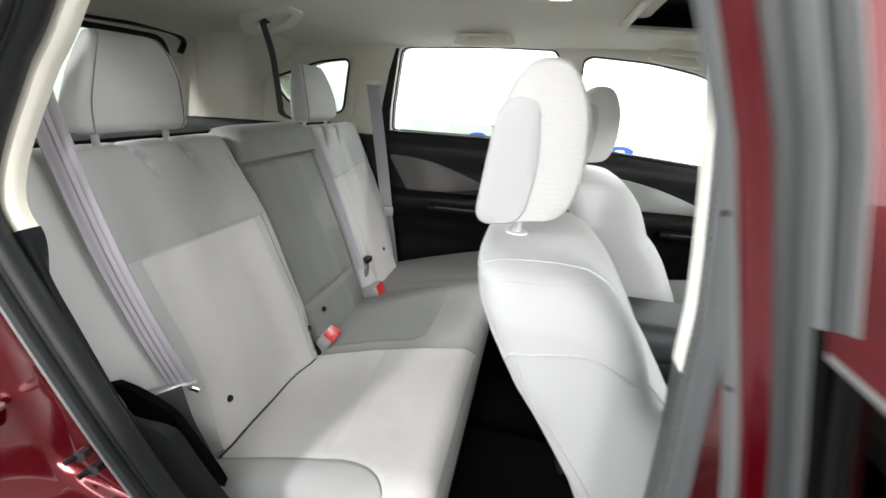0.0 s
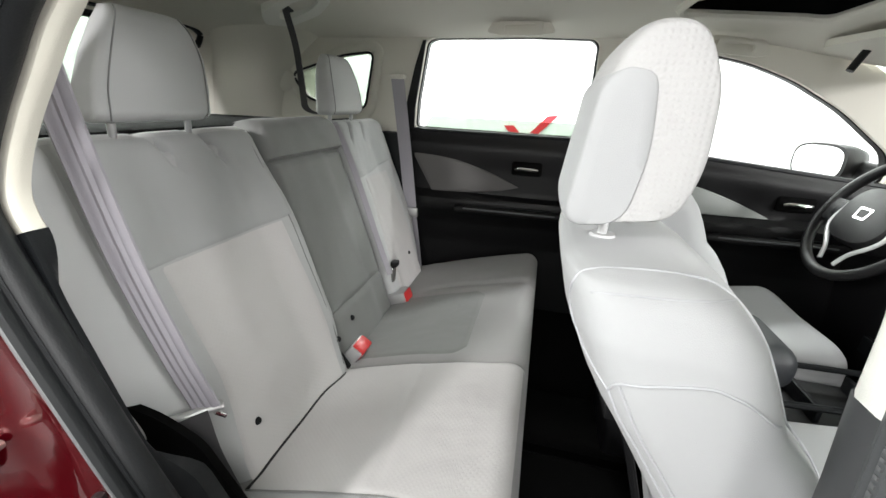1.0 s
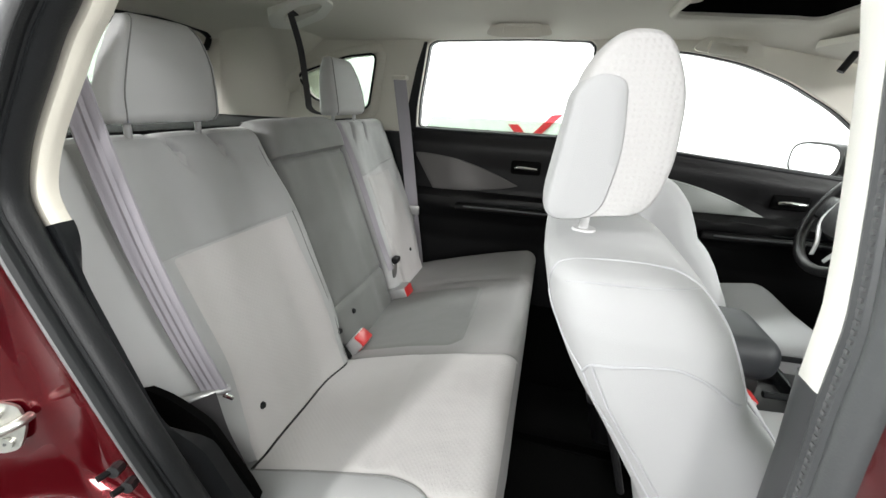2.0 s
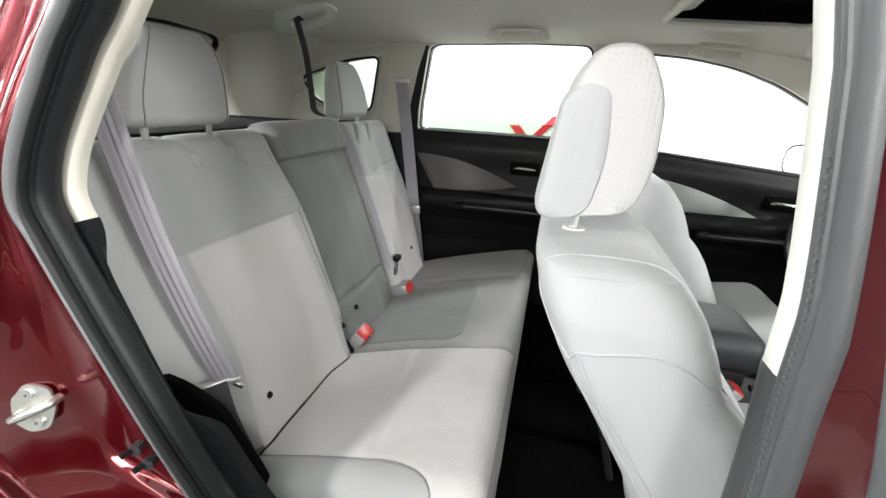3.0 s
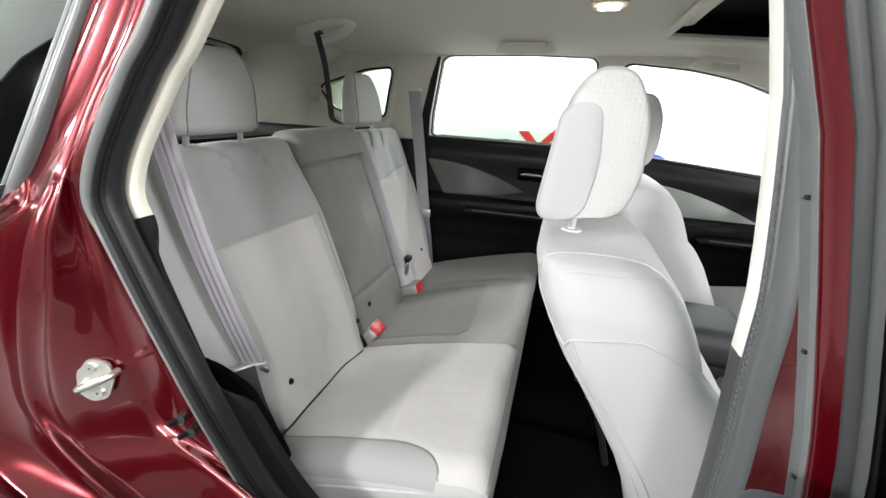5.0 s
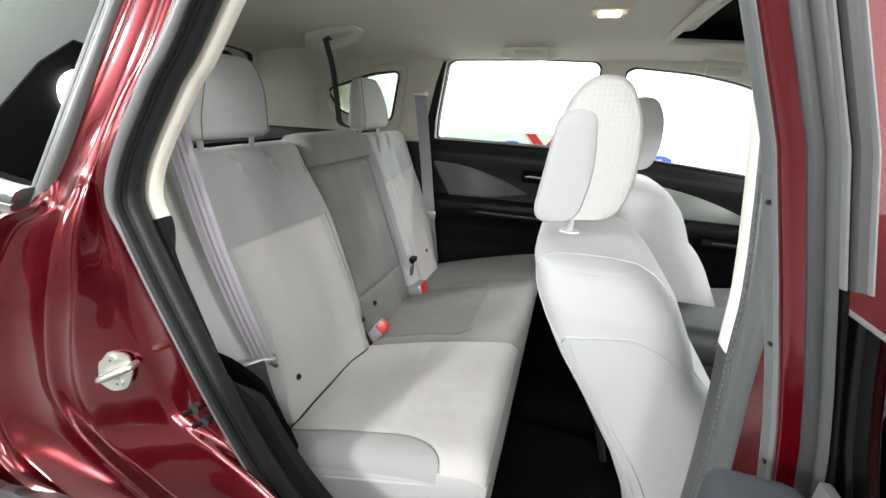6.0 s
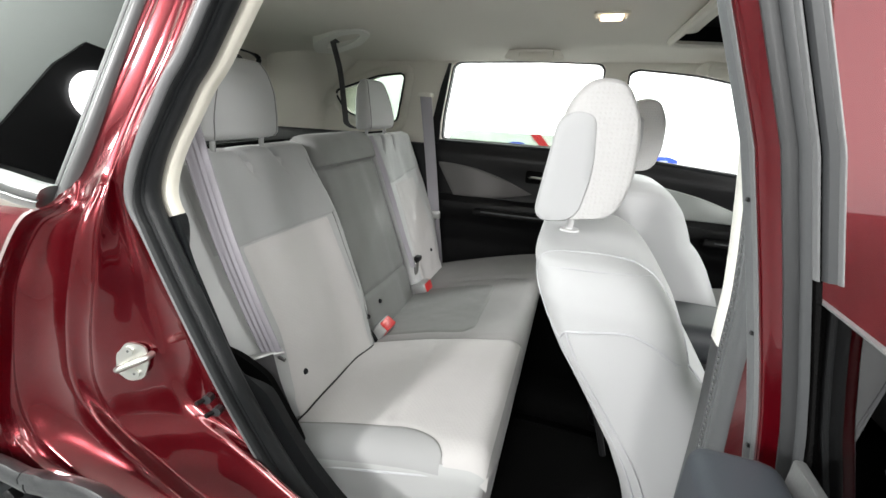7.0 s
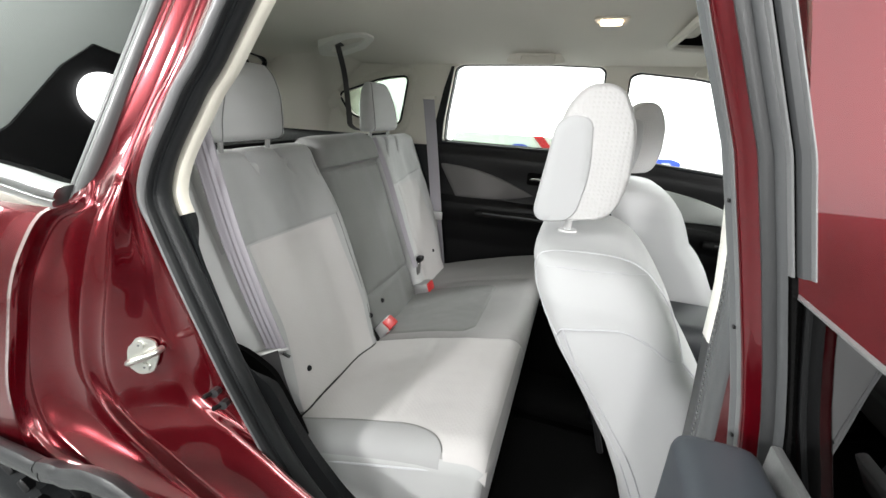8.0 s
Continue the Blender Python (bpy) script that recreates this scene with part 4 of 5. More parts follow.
mould = spline([(-0.756, -0.777, 1.083), (-0.80, -0.777, 1.086), (-0.905, -0.775, 1.098), (-1.1, -0.77, 1.112), (-1.3, -0.768, 1.122), (-1.7, -0.76, 1.135)], 40)
part("belt_moulding", bar(mould, [(0.012, 0.012, 0.020), (0.010, 0.0, 0.0195), (0.007, -0.007, 0.016), (0.003, -0.0105, 0.009), (0.0, -0.012, 0.002), (0.0, -0.0095, 0.0005), (-0.001, -0.0095, -0.001), (-0.002, -0.013, -0.003), (-0.006, -0.0125, -0.010), (-0.010, -0.009, -0.0155), (-0.012, 0.0, -0.018), (-0.010, 0.012, -0.018)]), BRIGHT, qn, "bright metal belt moulding")
HEM = pressed(HEM_OUTER)[56:118]


def quarter(u, v):
    """The outer quarter panel, from the hem rearwards."""
    p = HEM[min(61, int(v * 61))]
    end = Vector((-1.7, -0.84 - 0.03 * math.sin(math.pi * v), 1.10 - 0.40 * v))
    w = u ** 1.6
    q = p.lerp(end, w) + Vector((-0.012, 0.002, 0))
    return (q.x, q.y - 0.012 * ease(0.0, 0.25, u) * (1 - u), q.z)


part("quarter_panel", grid(quarter, 26, 61), RED, body)

SN = Vector((0.40, -0.90, 0.17)).normalized()
latch = thing("door_striker", "zinc-plated door striker loop on its screwed plate", "door striker", at=(-0.646, -0.78, 0.835))
A1 = Vector((0, 0, 1)).cross(SN).normalized()
A2 = SN.cross(A1).normalized()
C0 = Vector((-0.657, -0.7745, 0.827))
S3 = lambda a, b, d: C0 + A1 * a + A2 * b + SN * d
part("striker_plate", plate(rounded([(-0.006, 0.034), (0.020, 0.026), (0.025, 0.0), (0.014, -0.030), (-0.008, -0.034), (-0.026, -0.018), (-0.024, 0.014)], 0.008, 4), [], S3, 0.004), ZINC, latch, smooth=False)
part("striker_loop", tube([S3(-0.018, -0.010, 0.0), S3(-0.016, -0.008, 0.016), S3(0.004, 0.001, 0.020), S3(0.026, 0.010, 0.016), S3(0.028, 0.011, 0.0)], 0.0055, 12, 24), ZINC, latch)
for a, b in ((-0.004, 0.019), (0.002, -0.020)):
    part("screw", tube([S3(a, b, 0.003), S3(a, b, 0.0075)], 0.0075, 16), ZINC, latch)
    # no real socket: a darker disc on the head gives its shade
    part("screw_recess", tube([S3(a, b, 0.007), S3(a, b, 0.0078)], 0.0022, 6), SATIN, latch)
bolt = thing("seat_belt_bolt", "black bolt heads at the foot of the door seal", "bolt", at=(-0.575, -0.725, 0.735))
for k, (dx, dz, r) in enumerate(((0.0, 0.008, 0.008), (0.016, -0.012, 0.008))):
    base = Vector((-0.551 + dx, -0.738, 0.752 + dz))
    part("bolt_head", tube([base, base + Vector((0.004, -0.012, 0.002))], r, 8), DARKGREY, bolt)
    part("bolt_shank", tube([base, base + Vector((-0.004, -0.024, 0.002))], r * 0.55, 10), BLACK, bolt)

wh = thing("road_wheel", "black tyre and steel rim under the dark rear arch", "road wheel", at=(-1.1, -0.82, 0.0))
tread = []
for k in range(96):
    a = 2 * math.pi * k / 96
    r = 0.333 + (0.004 if k % 2 else -0.004)
    tread.append([(-1.10 + (r - dr) * math.cos(a), y, 0.337 + (r - dr) * math.sin(a)) for y, dr in ((-0.70, 0.03), (-0.72, 0.006), (-0.76, 0.0), (-0.80, 0.0), (-0.85, 0.0), (-0.88, 0.006), (-0.90, 0.035), (-0.905, 0.08), (-0.89, 0.14), (-0.70, 0.14))])
tyre = part("tyre", skin(tread + tread[:1], True, False), RUBBER, wh)
block = part("tread_block", box(-0.006, 0.006, -0.017, 0.017, -0.0125, 0.0125, 0.002), BLACK, tyre).data
tyre.children[0].matrix_basis = pose(-1.10 + 0.336, -0.79, 0.337)
for k in range(1, 144):
    a = 2 * math.pi * (k % 48 + 0.5 * (k // 48)) / 48
    ob = new("tread_block", block)
    ob.parent = tyre
    ob.matrix_basis = Matrix.Translation((-1.10 + (0.336 - 0.016 * (k // 48 == 2)) * math.cos(a), (-0.79, -0.835, -0.877)[k // 48], 0.337 + (0.336 - 0.016 * (k // 48 == 2)) * math.sin(a))) @ Matrix.Rotation(-a, 4, "Y") @ Matrix.Rotation(0.5 * (k // 48 == 2), 4, "Z")
part("wheelhouse", box(-1.65, -0.62, -0.70, -0.68, 0.06, 0.74, 0), BLACK, body, "black inner wheelhouse")
part("wheelhouse_front", box(-0.74, -0.69, -0.865, -0.70, 0.16, 0.60, 0.01), BLACK, body)
part("rocker", box(-0.70, 1.1, -0.86, -0.70, 0.18, 0.40, 0.03), BLACK, body, "black rocker panel")
part("arch_liner", skin([[(-1.10 + 0.39 * math.cos(a), y, 0.34 + 0.39 * math.sin(a)) for y in (-0.855, -0.75, -0.60)] for a in [math.pi * (-0.1 + 1.0 * k / 30) for k in range(31)]], False, False), BLACK, body, "black wheel arch liner")
CLAD = [(0.012, -0.006), (0.004, 0.0005), (-0.004, 0.002), (-0.010, -0.004), (-0.011, -0.012), (-0.006, -0.018), (-0.008, -0.026), (-0.007, -0.036), (0.0, -0.043), (0.02, -0.046)]
for nm, path in (("arch_cladding", [(-1.05, 0.675), (-0.935, 0.688), (-0.842, 0.690), (-0.79, 0.692), (-0.76, 0.691), (-0.745, 0.691)]),
                 ("sill_cladding", [(-0.741, 0.693), (-0.722, 0.698), (-0.706, 0.7025), (-0.692, 0.7025), (-0.675, 0.706), (-0.650, 0.716), (-0.626, 0.723), (-0.596, 0.7265), (-0.567, 0.726), (-0.527, 0.713), (-0.451, 0.679), (-0.33, 0.60), (-0.1, 0.48), (0.2, 0.42)])):
    P = spline([(x, -0.905, z) for x, z in path], 40)
    part(nm, skin([[(p.x, p.y + a, p.z + b) for a, b in CLAD] for p in P]), DARKGREY, body, "dark grey plastic cladding")

solo("body_side_left", box(-1.7, 1.5, 0.80, 0.83, 0.35, 0.95, 0.01), RED, "closed red painted left body side of the car", "car body", "structure")

# ---- seat belts ----
def webbing(name, pts, w, across, material, parent, label="", th=0.0014):
    """A flat belt along points; across: the direction of its width."""
    P = spline(pts, 40)
    ax = Vector(across).normalized()
    rings = []
    for k, p in enumerate(P):
        t = (P[min(k + 1, 39)] - P[max(k - 1, 0)]).normalized()
        n = t.cross(ax).normalized()
        rings.append([tuple(p + ax * (w / 2 * c) + n * (th * d)) for c, d in ((-1, -0.5), (-0.85, -0.9), (-0.6, -0.5), (-0.35, -0.9), (-0.1, -0.5), (0.15, -1.0), (0.4, -0.5), (0.65, -0.9), (0.85, -0.6), (1, -0.5), (1, 0.5), (0.85, 0.6), (0.65, 0.9), (0.4, 0.5), (0.15, 1.0), (-0.1, 0.5), (-0.35, 0.9), (-0.6, 0.5), (-0.85, 0.9), (-1, 0.5))])
    return part(name, skin(rings), material, parent, label)


belt = thing("seat_belt", "grey seat belt webbing hanging beside the bench through a guide", "seat belt", group="outer seat belts", at=(-0.6, -0.62, 0.5))
webbing("belt_webbing", [(-0.699, -0.580, 1.235), (-0.677, -0.585, 1.143), (-0.641, -0.584, 0.98), (-0.605, -0.576, 0.84), (-0.580, -0.562, 0.730)], 0.042, (0.93, 0.375, 0.12), WEB, belt, th=0.005)
webbing("belt_webbing", [(-0.586, -0.585, 0.728), (-0.566, -0.592, 0.66), (-0.545, -0.588, 0.58), (-0.53, -0.58, 0.48)], 0.046, (0.7, 0.6, 0.2), WEB_DARK, belt)
part("belt_guide", tube([(-0.690, -0.612, 0.716), (-0.660, -0.610, 0.716), (-0.612, -0.592, 0.722), (-0.577, -0.561, 0.726), (-0.565, -0.545, 0.724)], 0.0085, 12, 24, 0.8), SILVER, belt, "pale grey belt guide")
part("guide_bracket", tube([(-0.572, -0.555, 0.716), (-0.563, -0.545, 0.702)], 0.004, 8), CHROME, belt)
fb = thing("seat_belt", "grey seat belt with its tongue beside the far door", "seat belt", group="outer seat belts", at=(-0.62, 0.62, 0.5))
webbing("belt_webbing", [(-0.705, 0.640, 1.285), (-0.69, 0.645, 1.15), (-0.665, 0.64, 0.95), (-0.638, 0.62, 0.76)], 0.052, (0.95, 0.1, 0.1), WEB, fb)
webbing("belt_webbing", [(-0.638, 0.618, 0.77), (-0.618, 0.615, 0.62), (-0.60, 0.61, 0.48)], 0.047, (1, -0.1, 0.1), WEB, fb)
part("belt_tongue", box(-0.672, -0.600, 0.594, 0.608, 0.735, 0.775, 0.006), SILVER, fb, "grey belt tongue")
part("tongue_blade", box(-0.650, -0.622, 0.598, 0.604, 0.695, 0.737, 0.001), CHROME, fb)
part("belt_exit", box(-0.738, -0.676, 0.632, 0.672, 1.278, 1.296, 0.006, 3), HEAD, fb)


def buckle(x, y, z, rot, label, size=1.2):
    b = thing("belt_buckle", label, "belt buckle", group="belt buckles", at=(x, y, z))
    m = pose(x, y, z, 0, rot, 0) @ Matrix.Scale(size, 4)
    for nm, dims, mt in (("buckle_body", (-0.016, 0.016, -0.028, 0.028, -0.04, 0.028, 0.006), SILVER), ("release_button", (-0.013, 0.0175, -0.024, 0.024, 0.004, 0.031, 0.004), RED_PL)):
        bm = box(*dims)
        bm.transform(m)
        part(nm, bm, mt, b)
    bm = box(-0.004, 0.0185, -0.022, 0.022, 0.016, 0.020, 0.001)
    bm.transform(m)
    part("buckle_slot", bm, SILVER, b)
    return b


buckle(-0.545, -0.118, 0.548, 35, "grey belt buckle with red release button on the cushion")
buckle(-0.545, 0.228, 0.552, 70, "belt buckle with red release button lying flat between cushion and backrest")
buckle(0.40, -0.125, 0.60, 30, "front belt buckle with red release button beside the console", 0.85)
tg = thing("belt_tongue", "loose chrome belt tongues tucked at the section gap", "belt tongue", at=(-0.58, 0.235, 0.64))
part("tongue_plate", box(-0.575, -0.565, 0.222, 0.250, 0.60, 0.655, 0.004), CHROME, tg)
part("tongue_cap", box(-0.58, -0.556, 0.228, 0.262, 0.655, 0.675, 0.005), BLACK, tg)
part("tongue_strap", tube([(-0.575, 0.235, 0.60), (-0.57, 0.232, 0.57), (-0.565, 0.245, 0.54)], 0.007, 8, 12), WEB, tg)
webbing("belt_webbing", [on_back(0.206, s, d) for s, d in ((0.66, 0.0), (0.55, 0.012), (0.40, 0.016), (0.25, 0.016), (0.14, 0.02))], 0.020, (0.6, 0.75, 0.2), WEB, tg, "grey belt strap")
cover = solo("seat_side_cover", plate(rounded([(-0.68, 0.765), (-0.60, 0.752), (-0.545, 0.715), (-0.505, 0.58), (-0.48, 0.42), (-0.66, 0.42)], 0.02, 4), [], lambda a, b, d: (a, -0.622 + 0.15 * max(0, 0.75 - b) + d, b), 0.012, 0.06), CARPET, "black carpeted cover beside the bench below the belt guide", "trim", "structure")
cb = thing("centre_seat_belt", "black centre belt hanging from the headliner anchor", "seat belt", at=(-0.9, 0.28, 1.2))
webbing("belt_webbing", [(-0.938, 0.280, 1.446), (-0.915, 0.283, 1.35), (-0.889, 0.258, 1.25), (-0.868, 0.232, 1.195), (-0.858, 0.222, 1.168), (-0.84, 0.235, 1.152), (-0.81, 0.27, 1.147)], 0.020, (0.80, 0.55, 0.15), WEB_DARK, cb)
anchor = thing("belt_anchor", "pale moulded belt retractor cover on the headliner", "belt anchor", at=(-0.9, 0.28, 1.45))
drop = lambda a, b: 0.006 + 0.034 * ease(0.16, 0.42, b + 0.3 * (-0.9 - a))
RECESS = rounded([(-0.985, 0.312), (-0.955, 0.27), (-0.87, 0.228), (-0.80, 0.218), (-0.80, 0.242), (-0.855, 0.285), (-0.955, 0.325)], 0.012, 4)
part("anchor_cover", plate(rounded([(-1.06, 0.345), (-1.02, 0.27), (-0.86, 0.185), (-0.765, 0.178), (-0.765, 0.25), (-0.84, 0.315), (-0.99, 0.375)], 0.022, 5), [RECESS], lambda a, b, d: (a, b, roof(a, b) - drop(a, b) * d), 1.0), WHITE_TRIM, anchor, smooth=False)
part("anchor_recess", plate(RECESS, [], lambda a, b, d: (a, b, roof(a, b) - 0.35 * drop(a, b) - d), 0.002), HEAD, anchor, smooth=False)
part("anchor_slot", plate(rounded([(-0.965, 0.312), (-0.952, 0.280), (-0.918, 0.262), (-0.925, 0.305)], 0.006, 3), [], lambda a, b, d: (a, b, roof(a, b) - 0.35 * drop(a, b) - 0.0035 - d), 0.003), BLACK, anchor, smooth=False)

# ---- roof fittings ----
def grab(name, x0, x1, y, z, slope, label):
    g = thing(name, label, "grab handle", group="grab handles", at=((x0 + x1) / 2, y, z))
    lay = lambda off: lambda a, b, d: (a, y + 0.012 - b * 0.35 - off - d, z + b + slope * (a - x0))
    part("handle_base", plate(rounded([(x0, 0.0), (x0 + 0.03, 0.038), (x1 - 0.03, 0.038), (x1, 0.0), (x1 - 0.03, -0.006), (x0 + 0.03, -0.006)], 0.016, 5), [], lay(0.0), 0.012), HEAD, g)
    part("handle_bar", plate(rounded([(x0 + 0.040, -0.012), (x0 + 0.044, 0.026), (x1 - 0.044, 0.026), (x1 - 0.040, -0.012)], 0.008, 4),
                             [rounded([(x0 + 0.062, 0.0), (x0 + 0.064, 0.018), (x1 - 0.064, 0.018), (x1 - 0.062, 0.0)], 0.005, 3)], lay(0.026), 0.011), HEAD, g)
    for x in (x0 + 0.048, x1 - 0.048):
        part("handle_hinge", box(x - 0.007, x + 0.007, y - 0.026, y + 0.002, z + 0.002 + slope * (x - x0), z + 0.026 + slope * (x - x0), 0.003), BEIGE, g)
    return g


grab("grab_handle", -0.345, -0.118, 0.515, 1.424, 0.0, "folded headliner-coloured grab handle above the rear window")
grab("grab_handle", 0.325, 0.535, 0.60, 1.394, -0.10, "folded headliner-coloured grab handle above the front window")
lamp = thing("dome_lamp", "lit warm dome lamp in the headliner", "lamp", at=(0.012, 0.03, 1.47))
part("lamp_bezel", plate(rounded([(-0.035, 0.03), (-0.035, 0.105), (0.05, 0.105), (0.05, 0.03)], 0.015, 5), [], lambda a, b, d: (a, b, roof(a, b) - d), 0.005), BEIGE, lamp)
part("lamp_lens", plate(rounded([(-0.018, 0.046), (-0.018, 0.090), (0.034, 0.090), (0.034, 0.046)], 0.01, 4), [], lambda a, b, d: (a, b, roof(a, b) - 0.005 - d), 0.006), LAMP, lamp)
visor = thing("sun_visor", "folded beige sun visor with dark clip", "sun visor", at=(0.68, 0.42, 1.38))
part("visor_flap", plate(rounded([(0.665, 0.12), (0.645, 0.30), (0.625, 0.53), (0.66, 0.585), (0.88, 0.55), (0.88, 0.12)], 0.04, 6), [], lambda a, b, d: (a, b, 1.395 - 0.22 * (a - 0.6) + d), 0.018), HEAD, visor)
part("visor_clip", tube([(0.705, 0.47, 1.385), (0.690, 0.47, 1.352), (0.676, 0.468, 1.322)], 0.010, 10, 10), BLACK, visor)

# ---- dashboard, steering wheel, door mirror, windscreen ----
dash = thing("dashboard", "black moulded plastic dashboard below the windscreen", "dashboard", at=(1.2, 0, 0.4))
part("dash_body", skin([[(x + 0.0 * y, y, z) for x, z in ((1.02, 0.35), (1.0, 0.55), (0.98, 0.7), (0.96, 0.82), (1.0, 0.93), (1.1, 0.99), (1.3, 1.0), (1.55, 0.98), (1.55, 0.35))] for y in (-0.7, -0.4, 0.0, 0.4, 0.7)]), BLACK, dash)
part("centre_stack", box(0.88, 1.05, -0.14, 0.14, 0.5, 0.95, 0.03, 3), BLACK, dash)
wheel = thing("steering_wheel", "black steering wheel with silver spoke trim", "steering wheel", at=(0.83, 0.36, 0.93))
WM = pose(0.80, 0.37, 0.938, 0, -64, 0)


def turned(bm):
    bm.transform(WM)
    return bm


part("rim", turned(tube([(0.183 * math.cos(2 * math.pi * k / 48), 0.183 * math.sin(2 * math.pi * k / 48), 0) for k in range(49)], 0.0155, 12)), BLACK, wheel)
part("hub", turned(skin([[(rx * sgn(math.cos(a), 0.7), ry * sgn(math.sin(a), 0.7), z) for a in [2 * math.pi * k / 32 for k in range(32)]] for rx, ry, z in ((0.085, 0.10, -0.06), (0.09, 0.105, 0.0), (0.082, 0.095, 0.022), (0.05, 0.06, 0.03))])), BLACK, wheel)
for q in (-1, 1):
    part("spoke", turned(box(-0.045, 0.03, min(q * 0.08, q * 0.178), max(q * 0.08, q * 0.178), -0.012, 0.008, 0.008)), BLACK, wheel)
    part("spoke_trim", turned(tube([(0.05, q * 0.085, 0.012), (0.02, q * 0.098, 0.014), (-0.05, q * 0.105, 0.012), (-0.11, q * 0.05, 0.008), (-0.15, q * 0.03, 0.004)][1:], 0.008, 8, 20, 0.5)), SILVER, wheel, "silver spoke trim")
    part("switch_pad", turned(box(-0.025, 0.02, q * 0.12 - 0.02, q * 0.12 + 0.02, 0.006, 0.014, 0.004)), DARK, wheel)
part("badge", turned(plate(rounded([(-0.018, -0.022), (0.018, -0.026), (0.018, 0.026), (-0.018, 0.022)], 0.006, 3), [rounded([(-0.012, -0.015), (0.012, -0.019), (0.012, 0.019), (-0.012, 0.015)], 0.004, 3)], lambda a, b, d: (a, b, 0.029 + d), 0.003)), CHROME, wheel, "plain chrome badge")
part("column", turned(tube([(0, 0, -0.04), (0, 0, -0.28)], 0.06, 14)), BLACK, wheel)
mir = thing("door_mirror", "dark door mirror outside the front window", "door mirror", at=(0.97, 0.88, 1.0))
MT, MC, MN = Vector((0.37, -0.93, 0)), Vector((0.93, 0.93, 1.04)), Vector((-0.93, -0.37, 0))
MP = [(0.105 * sgn(math.cos(a), 0.62), 0.068 * sgn(math.sin(a), 0.62)) for a in [2 * math.pi * k / 40 for k in range(40)]]
part("mirror_glass", plate([(a * 0.9, b * 0.88) for a, b in MP], [], lambda a, b, d: MC + MT * a + Vector((0, 0, b)) + MN * (0.004 + d), 0.002), MIRROR, mir, smooth=False)
part("mirror_housing", skin([[MC + MT * (a * k) + Vector((0, 0, b * k)) - MN * d for a, b in MP] for k, d in ((1.0, -0.003), (1.03, 0.02), (0.98, 0.07), (0.8, 0.12), (0.4, 0.15))]), BLACK, mir)
part("mirror_arm", tube([(1.0, 0.95, 1.03), (1.08, 0.80, 1.01), (1.10, 0.74, 1.0)], 0.035, 12, 12), BLACK, mir)
ws = thing("windscreen", "clear windscreen", "window", at=(1.3, 0, 1.0), kind="structure")
pane("window_pane", [(-0.66, 0.0), (0.66, 0.0), (0.6, 0.7), (-0.6, 0.7)], lambda a, b, d: (1.55 - b * 0.80, a, 0.98 + b * 0.62 + d), CLEAR, ws)

pedals = thing("foot_pedals", "black foot pedals in the dark driver footwell", "pedal", at=(0.98, 0.36, 0.4))
for y, z, w in ((0.40, 0.52, 0.05), (0.26, 0.50, 0.025)):
    part("pedal_pad", box(0.955, 0.97, y - w, y + w, z - 0.03, z + 0.03, 0.006), RUBBER, pedals)
    part("pedal_arm", tube([(0.97, y, z), (1.03, y, z + 0.08), (1.06, y, z + 0.2)], 0.008, 8, 10), SATIN, pedals)
hook = thing("seat_hook", "black plastic hook on the rear of the front seat", "hook", at=(0.03, -0.42, 0.7))
part("hook_plate", box(0.030, 0.075, -0.42, -0.36, 0.74, 0.775, 0.006), BLACK, hook)
part("hook_stem", tube([(0.055, -0.40, 0.755), (0.075, -0.40, 0.70), (0.10, -0.40, 0.62), (0.12, -0.40, 0.55)], 0.007, 8, 16), BLACK, hook)

# ---- luggage bay ----
solo("cargo_cover", box(-1.58, -0.90, -0.60, 0.60, 1.10, 1.112, 0.004), CARPET, "black roll-out luggage cover behind the bench", "luggage cover")
solo("cover_roller", tube([(-0.895, -0.6, 1.103), (-0.895, 0.6, 1.103)], 0.022, 14), CARPET, "black roller housing of the luggage cover", "luggage cover")
TG = lambda a, b, d: (-1.66 + d + 0.30 * (b - 1.1), a, b)
solo("tailgate", plate([(-0.66, 0.3), (0.66, 0.3), (0.66, 1.12), (0.58, 1.47), (-0.58, 1.47), (-0.66, 1.12)], [rounded([(-0.56, 1.13), (0.56, 1.13), (0.49, 1.42), (-0.49, 1.42)], 0.06, 5)], TG, -0.04, 0), HEAD, "closed tailgate with beige inner trim", "tailgate", "structure")
tgw = thing("window_3", "tailgate window of pale green glass", "window", at=(-1.66, 0, 1.2), kind="structure")
pane("window_pane", rounded([(-0.56, 1.13), (0.56, 1.13), (0.49, 1.42), (-0.49, 1.42)], 0.06, 5), lambda a, b, d: TG(a, b, d - 0.02), TINT, tgw)
part("hatch_seal", tube([(-1.5, y, z) for y, z in ((0.0, 1.436), (0.19, 1.440), (0.33, 1.444), (0.47, 1.438), (0.522, 1.42), (0.522, 1.40), (0.50, 1.37))], (0.009, 0.016), 8, 40, 0.6), RUBBER, tgw, "black hatch seal")
part("window_seal", tube([TG(a, b, 0.006) for a, b in rounded([(-0.56, 1.13), (0.56, 1.13), (0.49, 1.42), (-0.49, 1.42)], 0.06, 5)] + [TG(-0.5, 1.13, 0.006)], 0.012, 8), RUBBER, tgw)

